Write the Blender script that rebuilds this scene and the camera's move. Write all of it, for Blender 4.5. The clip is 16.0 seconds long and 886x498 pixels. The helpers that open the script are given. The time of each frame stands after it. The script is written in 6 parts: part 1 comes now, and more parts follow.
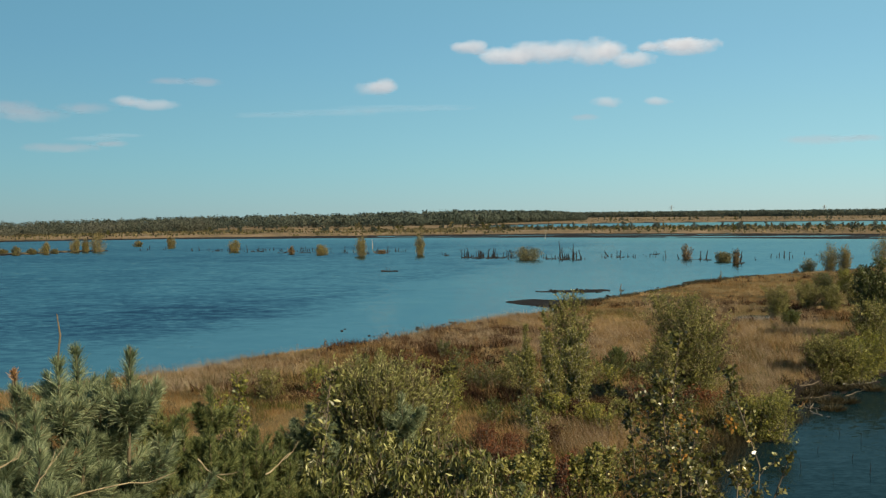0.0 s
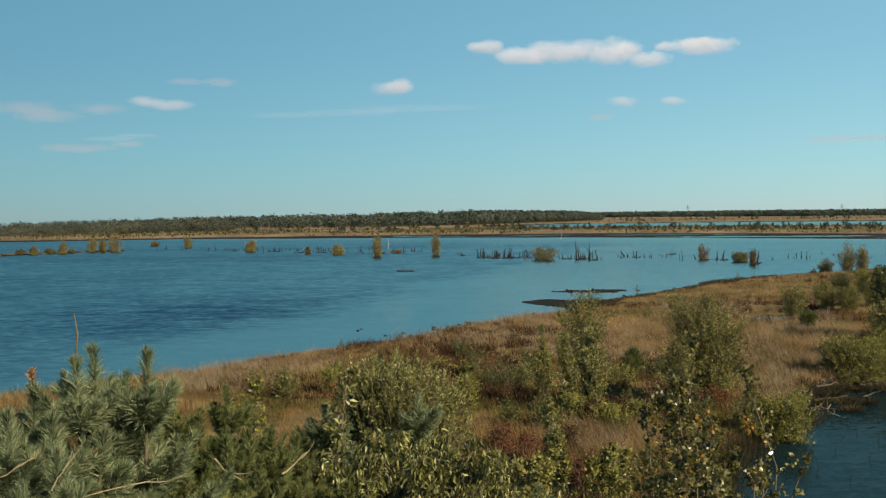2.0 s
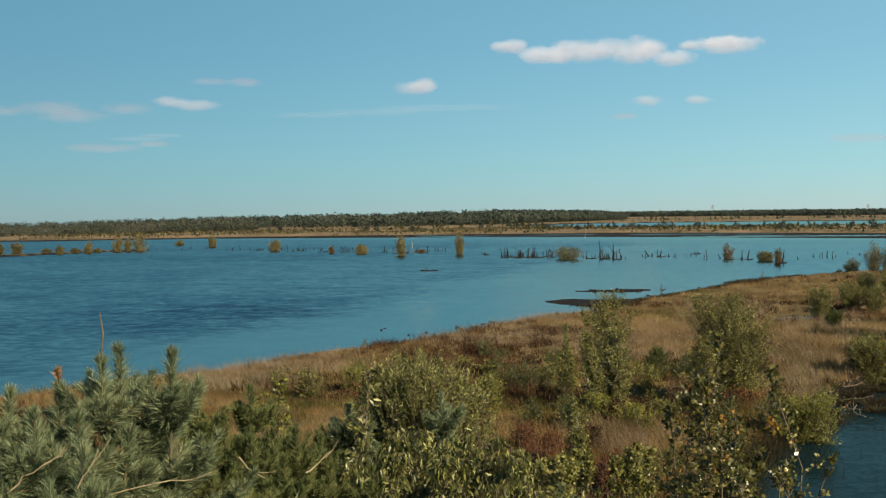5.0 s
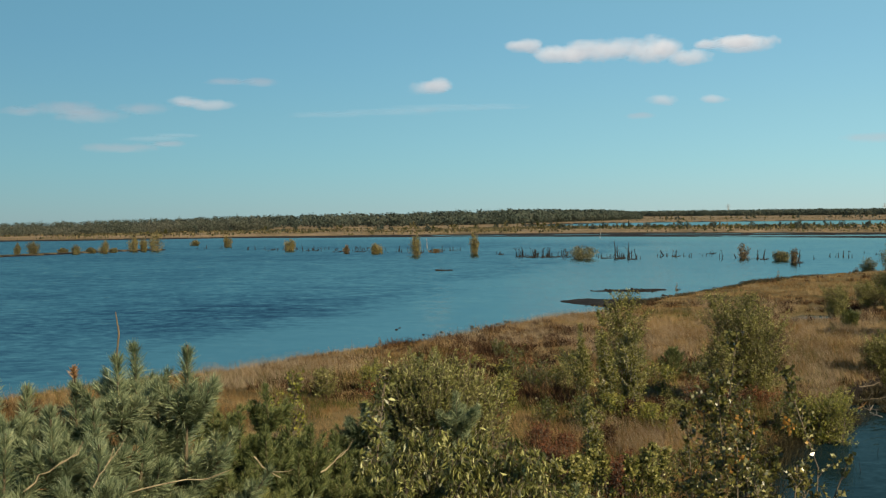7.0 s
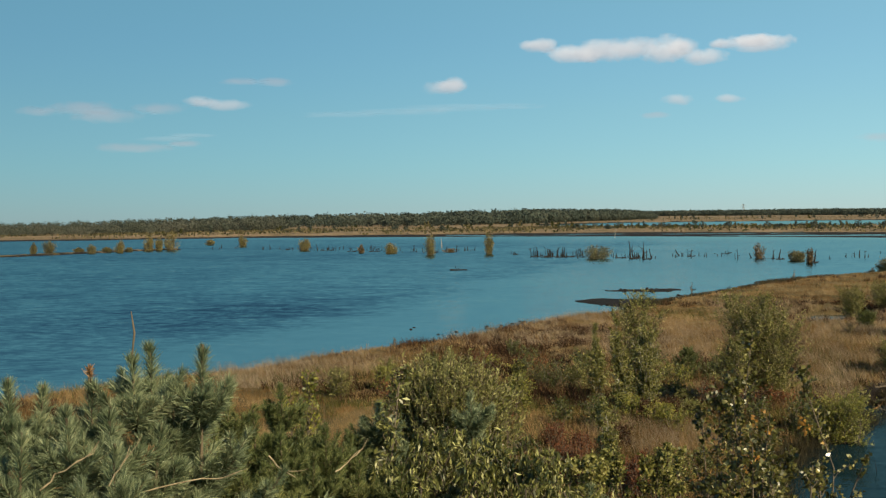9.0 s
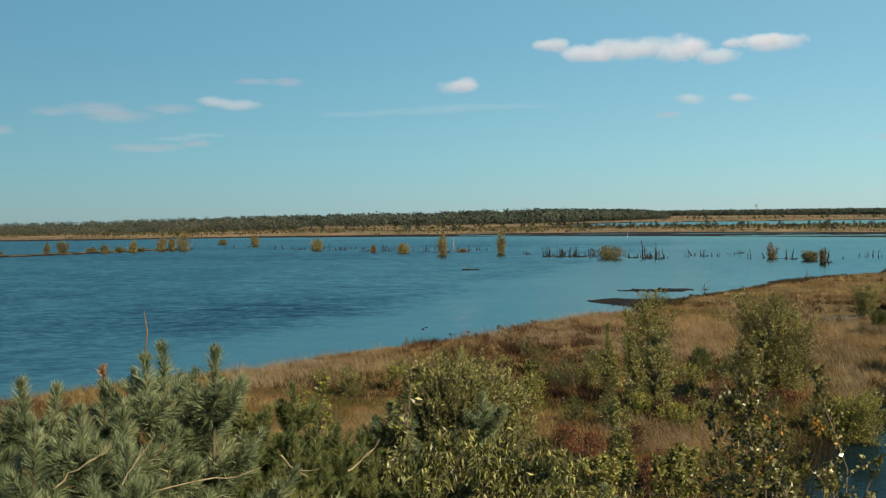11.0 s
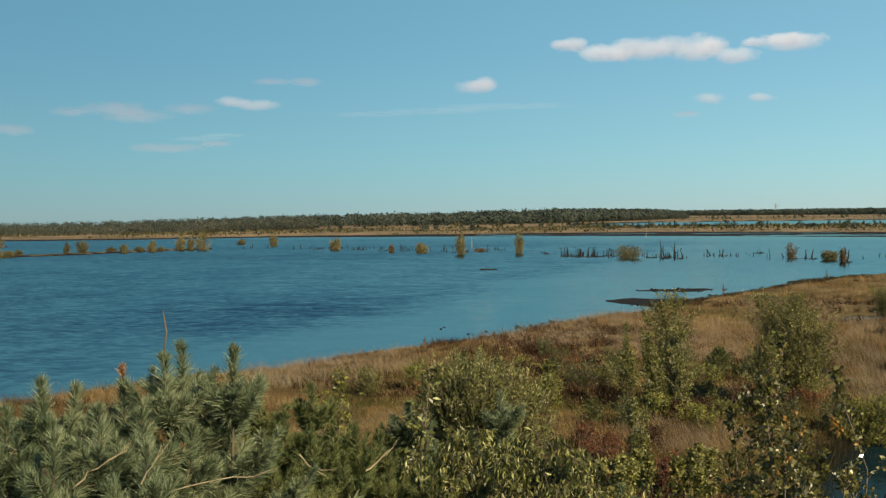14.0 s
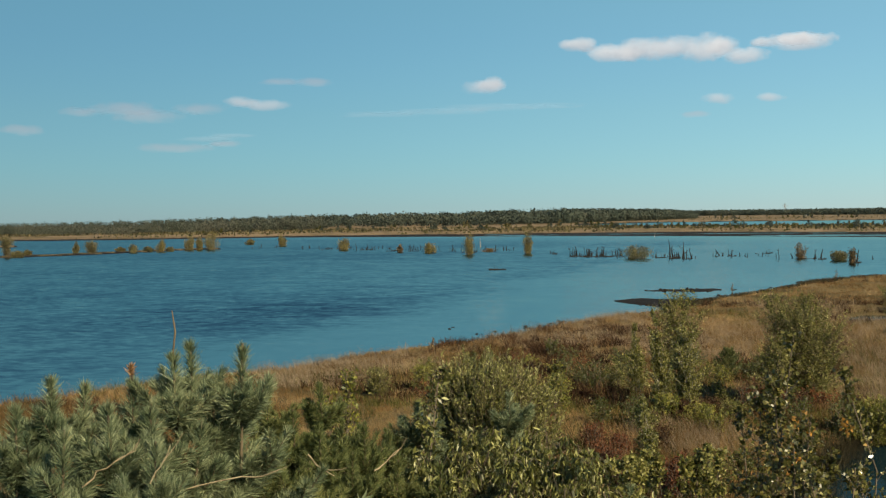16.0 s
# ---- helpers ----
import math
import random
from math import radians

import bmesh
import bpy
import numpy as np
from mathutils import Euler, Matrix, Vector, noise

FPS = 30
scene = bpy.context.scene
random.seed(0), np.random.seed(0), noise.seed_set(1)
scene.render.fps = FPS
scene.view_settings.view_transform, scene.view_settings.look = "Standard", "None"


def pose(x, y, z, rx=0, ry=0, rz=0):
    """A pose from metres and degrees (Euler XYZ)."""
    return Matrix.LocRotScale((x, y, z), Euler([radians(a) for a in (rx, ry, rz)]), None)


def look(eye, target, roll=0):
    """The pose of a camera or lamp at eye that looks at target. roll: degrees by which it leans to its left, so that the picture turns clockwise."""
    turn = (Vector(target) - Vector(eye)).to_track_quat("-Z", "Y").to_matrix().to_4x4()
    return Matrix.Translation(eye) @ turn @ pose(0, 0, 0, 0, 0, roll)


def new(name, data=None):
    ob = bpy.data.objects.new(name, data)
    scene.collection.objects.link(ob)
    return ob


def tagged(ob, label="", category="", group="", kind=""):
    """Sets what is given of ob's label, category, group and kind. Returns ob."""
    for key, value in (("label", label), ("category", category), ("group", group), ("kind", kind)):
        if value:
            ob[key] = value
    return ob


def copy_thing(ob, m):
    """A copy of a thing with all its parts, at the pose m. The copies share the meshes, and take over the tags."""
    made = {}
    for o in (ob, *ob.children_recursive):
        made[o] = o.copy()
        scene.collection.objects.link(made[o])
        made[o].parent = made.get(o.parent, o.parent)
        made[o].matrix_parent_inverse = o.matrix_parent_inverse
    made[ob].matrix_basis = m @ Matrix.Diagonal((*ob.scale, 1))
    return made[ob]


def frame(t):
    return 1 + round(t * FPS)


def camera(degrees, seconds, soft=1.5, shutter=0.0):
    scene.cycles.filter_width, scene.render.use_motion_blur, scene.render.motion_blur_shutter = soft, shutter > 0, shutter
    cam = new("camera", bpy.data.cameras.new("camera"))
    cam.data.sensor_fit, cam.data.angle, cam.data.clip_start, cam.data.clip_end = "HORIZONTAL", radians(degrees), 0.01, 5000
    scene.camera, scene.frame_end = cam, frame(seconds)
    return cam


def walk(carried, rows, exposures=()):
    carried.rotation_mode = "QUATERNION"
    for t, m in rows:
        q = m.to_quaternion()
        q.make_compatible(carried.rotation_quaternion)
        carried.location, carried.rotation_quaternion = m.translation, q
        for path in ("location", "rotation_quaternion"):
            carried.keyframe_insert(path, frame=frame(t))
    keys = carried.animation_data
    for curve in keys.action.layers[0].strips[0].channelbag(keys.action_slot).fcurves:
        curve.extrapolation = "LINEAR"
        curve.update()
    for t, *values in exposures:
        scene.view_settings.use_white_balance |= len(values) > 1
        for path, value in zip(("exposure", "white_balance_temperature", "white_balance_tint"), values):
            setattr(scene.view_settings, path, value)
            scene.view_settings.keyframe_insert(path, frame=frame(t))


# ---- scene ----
# ---------------------------------------------------------------- camera
cam = camera(39.0, 16.0, soft=1.3)
PATH = [
    (0.0, pose(0, 0, 6.0, 88.505, 0.544, -0.000)),
    (0.5, pose(0, 0, 6.0, 88.507, 0.548, 0.162)),
    (1.0, pose(0, 0, 6.0, 88.509, 0.552, 0.338)),
    (1.5, pose(0, 0, 6.0, 88.509, 0.555, 0.533)),
    (2.0, pose(0, 0, 6.0, 88.509, 0.558, 0.730)),
    (2.5, pose(0, 0, 6.0, 88.508, 0.561, 0.920)),
    (3.0, pose(0, 0, 6.0, 88.506, 0.564, 1.096)),
    (3.5, pose(0, 0, 6.0, 88.504, 0.567, 1.267)),
    (4.0, pose(0, 0, 6.0, 88.502, 0.570, 1.447)),
    (6.5, pose(0, 0, 6.0, 88.490, 0.582, 2.329)),
    (7.0, pose(0, 0, 6.0, 88.488, 0.584, 2.491)),
    (7.5, pose(0, 0, 6.0, 88.486, 0.586, 2.666)),
    (8.0, pose(0, 0, 6.0, 88.484, 0.587, 2.846)),
    (8.5, pose(0, 0, 6.0, 88.482, 0.589, 3.009)),
    (9.0, pose(0, 0, 6.0, 88.481, 0.590, 3.158)),
    (11.5, pose(0, 0, 6.0, 88.476, 0.596, 3.853)),
    (12.0, pose(0, 0, 6.0, 88.476, 0.597, 3.993)),
    (12.5, pose(0, 0, 6.0, 88.476, 0.597, 4.131)),
    (13.0, pose(0, 0, 6.0, 88.476, 0.598, 4.275)),
    (13.5, pose(0, 0, 6.0, 88.476, 0.598, 4.419)),
    (14.0, pose(0, 0, 6.0, 88.476, 0.598, 4.544)),
    (14.5, pose(0, 0, 6.0, 88.477, 0.598, 4.652)),
    (15.0, pose(0, 0, 6.0, 88.478, 0.598, 4.755)),
    (15.5, pose(0, 0, 6.0, 88.479, 0.598, 4.849)),
    (16.0, pose(0, 0, 6.0, 88.481, 0.597, 4.935)),
]
walk(cam, PATH)

# ---------------------------------------------------------------- world, sun, exposure
SUN_AZ, SUN_EL = 138.0, 32.0      # clockwise from the +y axis, above the horizon
sun_dir = Vector((math.sin(radians(SUN_AZ)) * math.cos(radians(SUN_EL)),
                  math.cos(radians(SUN_AZ)) * math.cos(radians(SUN_EL)), math.sin(radians(SUN_EL))))
world = bpy.data.worlds.new("sky_world")
scene.world = world
world.use_nodes = True
wn, wl = world.node_tree.nodes, world.node_tree.links
wn.clear()
sky = wn.new("ShaderNodeTexSky")
sky.sky_type = "NISHITA"
sky.sun_disc = False
sky.sun_elevation, sky.sun_rotation = radians(SUN_EL), radians(-SUN_AZ)
sky.altitude = 1200.0
sky.air_density, sky.dust_density, sky.ozone_density = 1.0, 0.0, 3.0
tint = wn.new("ShaderNodeMix")
tint.data_type, tint.blend_type = "RGBA", "MULTIPLY"
tint.inputs[0].default_value = 1.0
wtc = wn.new("ShaderNodeTexCoord")
wsep = wn.new("ShaderNodeSeparateXYZ")
wl.new(wtc.outputs["Generated"], wsep.inputs[0])
wash = wn.new("ShaderNodeValToRGB")      # colour of the haze from the horizon upwards
we = wash.color_ramp.elements
we[0].position, we[0].color = 0.0, (0.216, 0.316, 0.435, 1)
we[1].position, we[1].color = 0.5, (0.40, 0.530, 0.478, 1)
we.new(0.04).color = (0.252, 0.382, 0.436, 1)
we.new(0.08).color = (0.302, 0.430, 0.432, 1)
we.new(0.14).color = (0.364, 0.506, 0.468, 1)
we.new(0.20).color = (0.44, 0.605, 0.50, 1)
wl.new(wsep.outputs[2], wash.inputs[0])
side = wn.new("ShaderNodeMapRange")      # paler towards the sun's side
side.interpolation_type = "SMOOTHSTEP"
side.inputs[1].default_value, side.inputs[2].default_value = -0.35, 0.48
wl.new(wsep.outputs[0], side.inputs[0])
pale = wn.new("ShaderNodeMix")
pale.data_type = "RGBA"
pale.inputs[6].default_value, pale.inputs[7].default_value = (0.97, 1.03, 1.05, 1), (1.19, 1.08, 1.03, 1)
wl.new(side.outputs[0], pale.inputs[0])
hazed = wn.new("ShaderNodeMix")
hazed.data_type, hazed.blend_type = "RGBA", "MULTIPLY"
hazed.inputs[0].default_value = 1.0
wl.new(wash.outputs[0], hazed.inputs[6])
wl.new(pale.outputs[2], hazed.inputs[7])
wl.new(hazed.outputs[2], tint.inputs[7])
bg = wn.new("ShaderNodeBackground")
bg.inputs["Strength"].default_value = 0.12
wout = wn.new("ShaderNodeOutputWorld")
wl.new(sky.outputs[0], tint.inputs[6])
wl.new(tint.outputs[2], bg.inputs["Color"])
wl.new(bg.outputs[0], wout.inputs[0])

sun_data = bpy.data.lights.new("sun", "SUN")
sun_data.energy, sun_data.angle, sun_data.color = 5.0, radians(0.6), (1.0, 0.86, 0.58)
sun = new("sun", sun_data)
sun.matrix_world = look(sun_dir * 50, (0, 0, 0))
scene.view_settings.exposure = 0.5


# ---------------------------------------------------------------- materials
def material(name):
    m = bpy.data.materials.new(name)
    m.use_nodes = True
    n = m.node_tree.nodes
    n.clear()
    out = n.new("ShaderNodeOutputMaterial")
    return m, n, m.node_tree.links, out


def ramp(n, stops):
    r = n.new("ShaderNodeValToRGB")
    e = r.color_ramp.elements
    while len(e) < len(stops):
        e.new(0.5)
    for k, (p, c) in enumerate(stops):
        e[k].position, e[k].color = p, (*c, 1)
    return r


def math_node(n, l, op, a, b=None):
    m = n.new("ShaderNodeMath")
    m.operation = op
    for k, v in enumerate((a, b)):
        if v is None:
            continue
        if isinstance(v, (int, float)):
            m.inputs[k].default_value = v
        else:
            l.new(v, m.inputs[k])
    return m.outputs[0]


def noise_node(n, l, scale, detail=4, rough=0.55, coord="Object", stretch=None):
    t = n.new("ShaderNodeTexNoise")
    t.inputs["Scale"].default_value = scale
    t.inputs["Detail"].default_value = detail
    t.inputs["Roughness"].default_value = rough
    if coord == "Position":
        g = n.new("ShaderNodeNewGeometry").outputs["Position"]
    else:
        g = n.new("ShaderNodeTexCoord").outputs[coord]
    if stretch:
        mp = n.new("ShaderNodeMapping")
        mp.inputs["Scale"].default_value = stretch
        l.new(g, mp.inputs["Vector"])
        g = mp.outputs[0]
    l.new(g, t.inputs["Vector"])
    return t.outputs["Fac"]


def mix_color(n, l, fac, a, b):
    m = n.new("ShaderNodeMix")
    m.data_type = "RGBA"
    if isinstance(fac, (int, float)):
        m.inputs[0].default_value = fac
    else:
        l.new(fac, m.inputs[0])
    for k, v in ((6, a), (7, b)):
        if isinstance(v, tuple):
            m.inputs[k].default_value = (*v, 1)
        else:
            l.new(v, m.inputs[k])
    return m.outputs[2]


def leaf_material(name, stops, rough=0.45, through_light=0.35, patch=0.0, patch_scale=0.5, gloss=0.4, grain=1.0, patch_detail=3):
    """Thin leaves, blades or needles: colour varies from piece to piece and over the plant."""
    m, n, l, out = material(name)
    geo = n.new("ShaderNodeNewGeometry")
    v = geo.outputs["Random Per Island"]
    if patch:
        f = noise_node(n, l, patch_scale, patch_detail, 0.62, coord="Position")
        f = math_node(n, l, "MULTIPLY", math_node(n, l, "SUBTRACT", f, 0.5), 2.6 * patch)
        v = math_node(n, l, "ADD", math_node(n, l, "MULTIPLY", v, (1 - 0.5 * patch) * grain), f)
        v = math_node(n, l, "ADD", v, 0.5 * (1 - (1 - 0.5 * patch) * grain) if grain < 1 else 0.0)
    r = ramp(n, stops)
    l.new(v, r.inputs[0])
    p = n.new("ShaderNodeBsdfPrincipled")
    l.new(r.outputs[0], p.inputs["Base Color"])
    p.inputs["Roughness"].default_value = rough
    p.inputs["Specular IOR Level"].default_value = gloss
    t = n.new("ShaderNodeBsdfTranslucent")
    l.new(r.outputs[0], t.inputs["Color"])
    x = n.new("ShaderNodeMixShader")
    x.inputs[0].default_value = through_light
    l.new(p.outputs[0], x.inputs[1])
    l.new(t.outputs[0], x.inputs[2])
    l.new(x.outputs[0], out.inputs[0])
    return m


def bark_material(name, dark, light, scale=14.0, rough=0.85):
    m, n, l, out = material(name)
    f = noise_node(n, l, scale, 6, 0.65, stretch=(1, 1, 0.35))
    r = ramp(n, ((0.3, dark), (0.7, light)))
    l.new(f, r.inputs[0])
    p = n.new("ShaderNodeBsdfPrincipled")
    l.new(r.outputs[0], p.inputs["Base Color"])
    p.inputs["Roughness"].default_value = rough
    p.inputs["Specular IOR Level"].default_value = 0.2
    b = n.new("ShaderNodeBump")
    b.inputs["Strength"].default_value = 0.6
    b.inputs["Distance"].default_value = 0.02
    l.new(f, b.inputs["Height"])
    l.new(b.outputs[0], p.inputs["Normal"])
    l.new(p.outputs[0], out.inputs[0])
    return m


def ground_material():
    """Peat, moss and withered grass; the cover attribute says how far a place is grown over."""
    m, n, l, out = material("bog_ground")
    att = n.new("ShaderNodeAttribute")
    att.attribute_name = "cover"
    big = noise_node(n, l, 0.045, 6, 0.65, coord="Position")
    mid = noise_node(n, l, 0.5, 5, coord="Position")
    fine = noise_node(n, l, 9.0, 5, 0.7, coord="Position")
    s = math_node(n, l, "ADD", math_node(n, l, "MULTIPLY", big, 0.5),
                  math_node(n, l, "ADD", math_node(n, l, "MULTIPLY", mid, 0.3), math_node(n, l, "MULTIPLY", fine, 0.2)))
    # grass tones darkened, so gaps between the blades read as shadow
    grass = ramp(n, ((0.36, (0.036, 0.032, 0.012)), (0.46, (0.088, 0.065, 0.024)), (0.54, (0.160, 0.110, 0.045)),
                     (0.64, (0.240, 0.171, 0.083))))
    l.new(s, grass.inputs[0])
    mud = ramp(n, ((0.3, (0.008, 0.006, 0.005)), (0.7, (0.017, 0.012, 0.009))))
    l.new(mid, mud.inputs[0])
    edge = math_node(n, l, "ADD", att.outputs["Fac"], math_node(n, l, "MULTIPLY", math_node(n, l, "SUBTRACT", mid, 0.5), 0.8))
    step = ramp(n, ((0.42, (0, 0, 0)), (0.58, (1, 1, 1))))
    l.new(edge, step.inputs[0])
    heath = n.new("ShaderNodeAttribute")
    heath.attribute_name = "heath"
    straw = ramp(n, ((0.36, (0.062, 0.052, 0.026)), (0.44, (0.120, 0.090, 0.048)), (0.53, (0.215, 0.152, 0.090)), (0.64, (0.300, 0.220, 0.142))))
    l.new(s, straw.inputs[0])
    c = mix_color(n, l, heath.outputs["Fac"], grass.outputs[0], straw.outputs[0])
    c = mix_color(n, l, step.outputs[0], mud.outputs[0], c)
    p = n.new("ShaderNodeBsdfPrincipled")
    l.new(c, p.inputs["Base Color"])
    p.inputs["Roughness"].default_value = 0.9
    p.inputs["Specular IOR Level"].default_value = 0.2
    b = n.new("ShaderNodeBump")
    b.inputs["Strength"].default_value = 0.7
    b.inputs["Distance"].default_value = 0.15
    l.new(fine, b.inputs["Height"])
    l.new(b.outputs[0], p.inputs["Normal"])
    l.new(p.outputs[0], out.inputs[0])
    return m


def water_material(name="bog_water", shine=(0.410, 0.510, 0.478), ditch=False):
    """Dark bog water: wind ripples, with calmer and rougher lanes."""
    m, n, l, out = material(name)
    lanes = noise_node(n, l, 0.012, 3, 0.5, coord="Position", stretch=(0.5, 1.6, 1))
    lane = ramp(n, ((0.40, (0.88, 0.88, 0.88)), (0.62, (1.22, 1.22, 1.22))))
    l.new(lanes, lane.inputs[0])
    pos = n.new("ShaderNodeSeparateXYZ")
    l.new(n.new("ShaderNodeNewGeometry").outputs["Position"], pos.inputs[0])
    off = math_node(n, l, "ADD", math_node(n, l, "MULTIPLY", pos.outputs[0], -1.6), math_node(n, l, "MULTIPLY", pos.outputs[1], 0.35))
    off = math_node(n, l, "ADD", off, math_node(n, l, "MULTIPLY", lanes, 30.0))
    lee = n.new("ShaderNodeMapRange")      # sheltered water along the near shore
    lee.interpolation_type = "SMOOTHSTEP"
    for k, v in ((1, 52.0), (2, 67.0), (3, 0.27), (4, 1.12)):
        lee.inputs[k].default_value = v
    l.new(off, lee.inputs[0])
    gust = n.new("ShaderNodeMapping")      # a gust ruffles one stretch of the lake
    gx, gy, _ = (-16.54, 76.23, 5.51)
    gust.inputs["Location"].default_value = (-gx / 13.0, -gy / 16.0, 0)
    gust.inputs["Scale"].default_value = (1 / 13.0, 1 / 16.0, 0)
    l.new(n.new("ShaderNodeNewGeometry").outputs["Position"], gust.inputs["Vector"])
    far = n.new("ShaderNodeVectorMath")
    far.operation = "LENGTH"
    l.new(gust.outputs[0], far.inputs[0])
    torn = math_node(n, l, "ADD", far.outputs["Value"], math_node(n, l, "MULTIPLY", noise_node(n, l, 0.16, 4, 0.6, coord="Position", stretch=(0.5, 1.6, 1)), 1.6))
    ruffle = n.new("ShaderNodeMapRange")
    ruffle.interpolation_type = "SMOOTHSTEP"
    for k, v in ((1, 0.95), (2, 2.0), (3, 1.75), (4, 1.0)):
        ruffle.inputs[k].default_value = v
    l.new(torn, ruffle.inputs[0])
    out_y = n.new("ShaderNodeMapRange")      # the lee ends some way out
    for k, v in ((1, 80.0), (2, 150.0), (3, 0.0), (4, 0.42)):
        out_y.inputs[k].default_value = v
    l.new(pos.outputs[1], out_y.inputs[0])
    calm = n.new("ShaderNodeMapRange")      # smooth shallows before the far mud
    calm.interpolation_type = "SMOOTHSTEP"
    for k, v in ((1, 275.0), (2, 335.0), (3, 1.0), (4, 0.35)):
        calm.inputs[k].default_value = v
    l.new(math_node(n, l, "ADD", pos.outputs[1], math_node(n, l, "MULTIPLY", pos.outputs[0], 0.45)), calm.inputs[0])
    open_water = math_node(n, l, "MINIMUM", math_node(n, l, "ADD", lee.outputs[0], out_y.outputs[0]), 1.12)
    open_water = math_node(n, l, "MULTIPLY", open_water, calm.outputs[0])
    west = n.new("ShaderNodeMapRange")      # the wind has more reach out there
    west.interpolation_type = "SMOOTHSTEP"
    for k, v in ((1, 85.0), (2, 125.0), (3, 1.0), (4, 1.28)):
        west.inputs[k].default_value = v
    l.new(off, west.inputs[0])
    open_water = math_node(n, l, "MULTIPLY", open_water, west.outputs[0])
    rough_share = 0.8 if ditch else math_node(n, l, "MULTIPLY", open_water, ruffle.outputs[0])
    amount = math_node(n, l, "MULTIPLY", lane.outputs[0], rough_share)
    slopes = []
    for scale, gain in ((9.0, 0.22), (3.0, 0.12), (0.5, 0.03)) if ditch else ((2.6, 0.24), (0.9, 0.20), (0.22, 0.09)):      # ripples, wavelets, gusts
        t = n.new("ShaderNodeTexNoise")
        t.inputs["Scale"].default_value, t.inputs["Detail"].default_value = scale, 3
        mp = n.new("ShaderNodeMapping")
        mp.inputs["Scale"].default_value = (0.75, 1.3, 1)
        l.new(n.new("ShaderNodeNewGeometry").outputs["Position"], mp.inputs["Vector"])
        l.new(mp.outputs[0], t.inputs["Vector"])
        v = n.new("ShaderNodeVectorMath")
        v.operation = "MULTIPLY_ADD"
        l.new(t.outputs["Color"], v.inputs[0])
        v.inputs[1].default_value, v.inputs[2].default_value = (gain, gain, 0), (-gain / 2, -gain / 2, 0)
        slopes.append(v.outputs[0])
    both = n.new("ShaderNodeVectorMath")
    l.new(slopes[0], both.inputs[0])
    l.new(slopes[1], both.inputs[1])
    three = n.new("ShaderNodeVectorMath")
    l.new(both.outputs[0], three.inputs[0])
    l.new(slopes[2], three.inputs[1])
    scaled = n.new("ShaderNodeVectorMath")
    scaled.operation = "SCALE"
    facing = n.new("ShaderNodeVectorMath")      # constant tilt towards the look-out, added to darken the mirrored sky
    l.new(three.outputs[0], facing.inputs[0])
    facing.inputs[1].default_value = (0.0, -0.02, 0) if ditch else (0.01, -0.075, 0)
    l.new(facing.outputs[0], scaled.inputs[0])
    l.new(amount, scaled.inputs["Scale"])
    up = n.new("ShaderNodeVectorMath")
    up.inputs[1].default_value = (0, 0, 1)
    l.new(scaled.outputs[0], up.inputs[0])
    b = n.new("ShaderNodeVectorMath")
    b.operation = "NORMALIZE"
    l.new(up.outputs[0], b.inputs[0])
    body = n.new("ShaderNodeBsdfDiffuse")
    body.inputs["Color"].default_value = (0.006, 0.020, 0.026, 1)
    gloss = n.new("ShaderNodeBsdfGlossy")
    gloss.inputs["Color"].default_value = (*shine, 1)
    gloss.inputs["Roughness"].default_value = 0.09
    fres = n.new("ShaderNodeFresnel")
    fres.inputs["IOR"].default_value = 1.22
    x = n.new("ShaderNodeMixShader")
    for s in (gloss, fres):
        l.new(b.outputs[0], s.inputs["Normal"])
    l.new(fres.outputs[0], x.inputs[0])
    l.new(body.outputs[0], x.inputs[1])
    l.new(gloss.outputs[0], x.inputs[2])
    l.new(x.outputs[0], out.inputs[0])
    return m


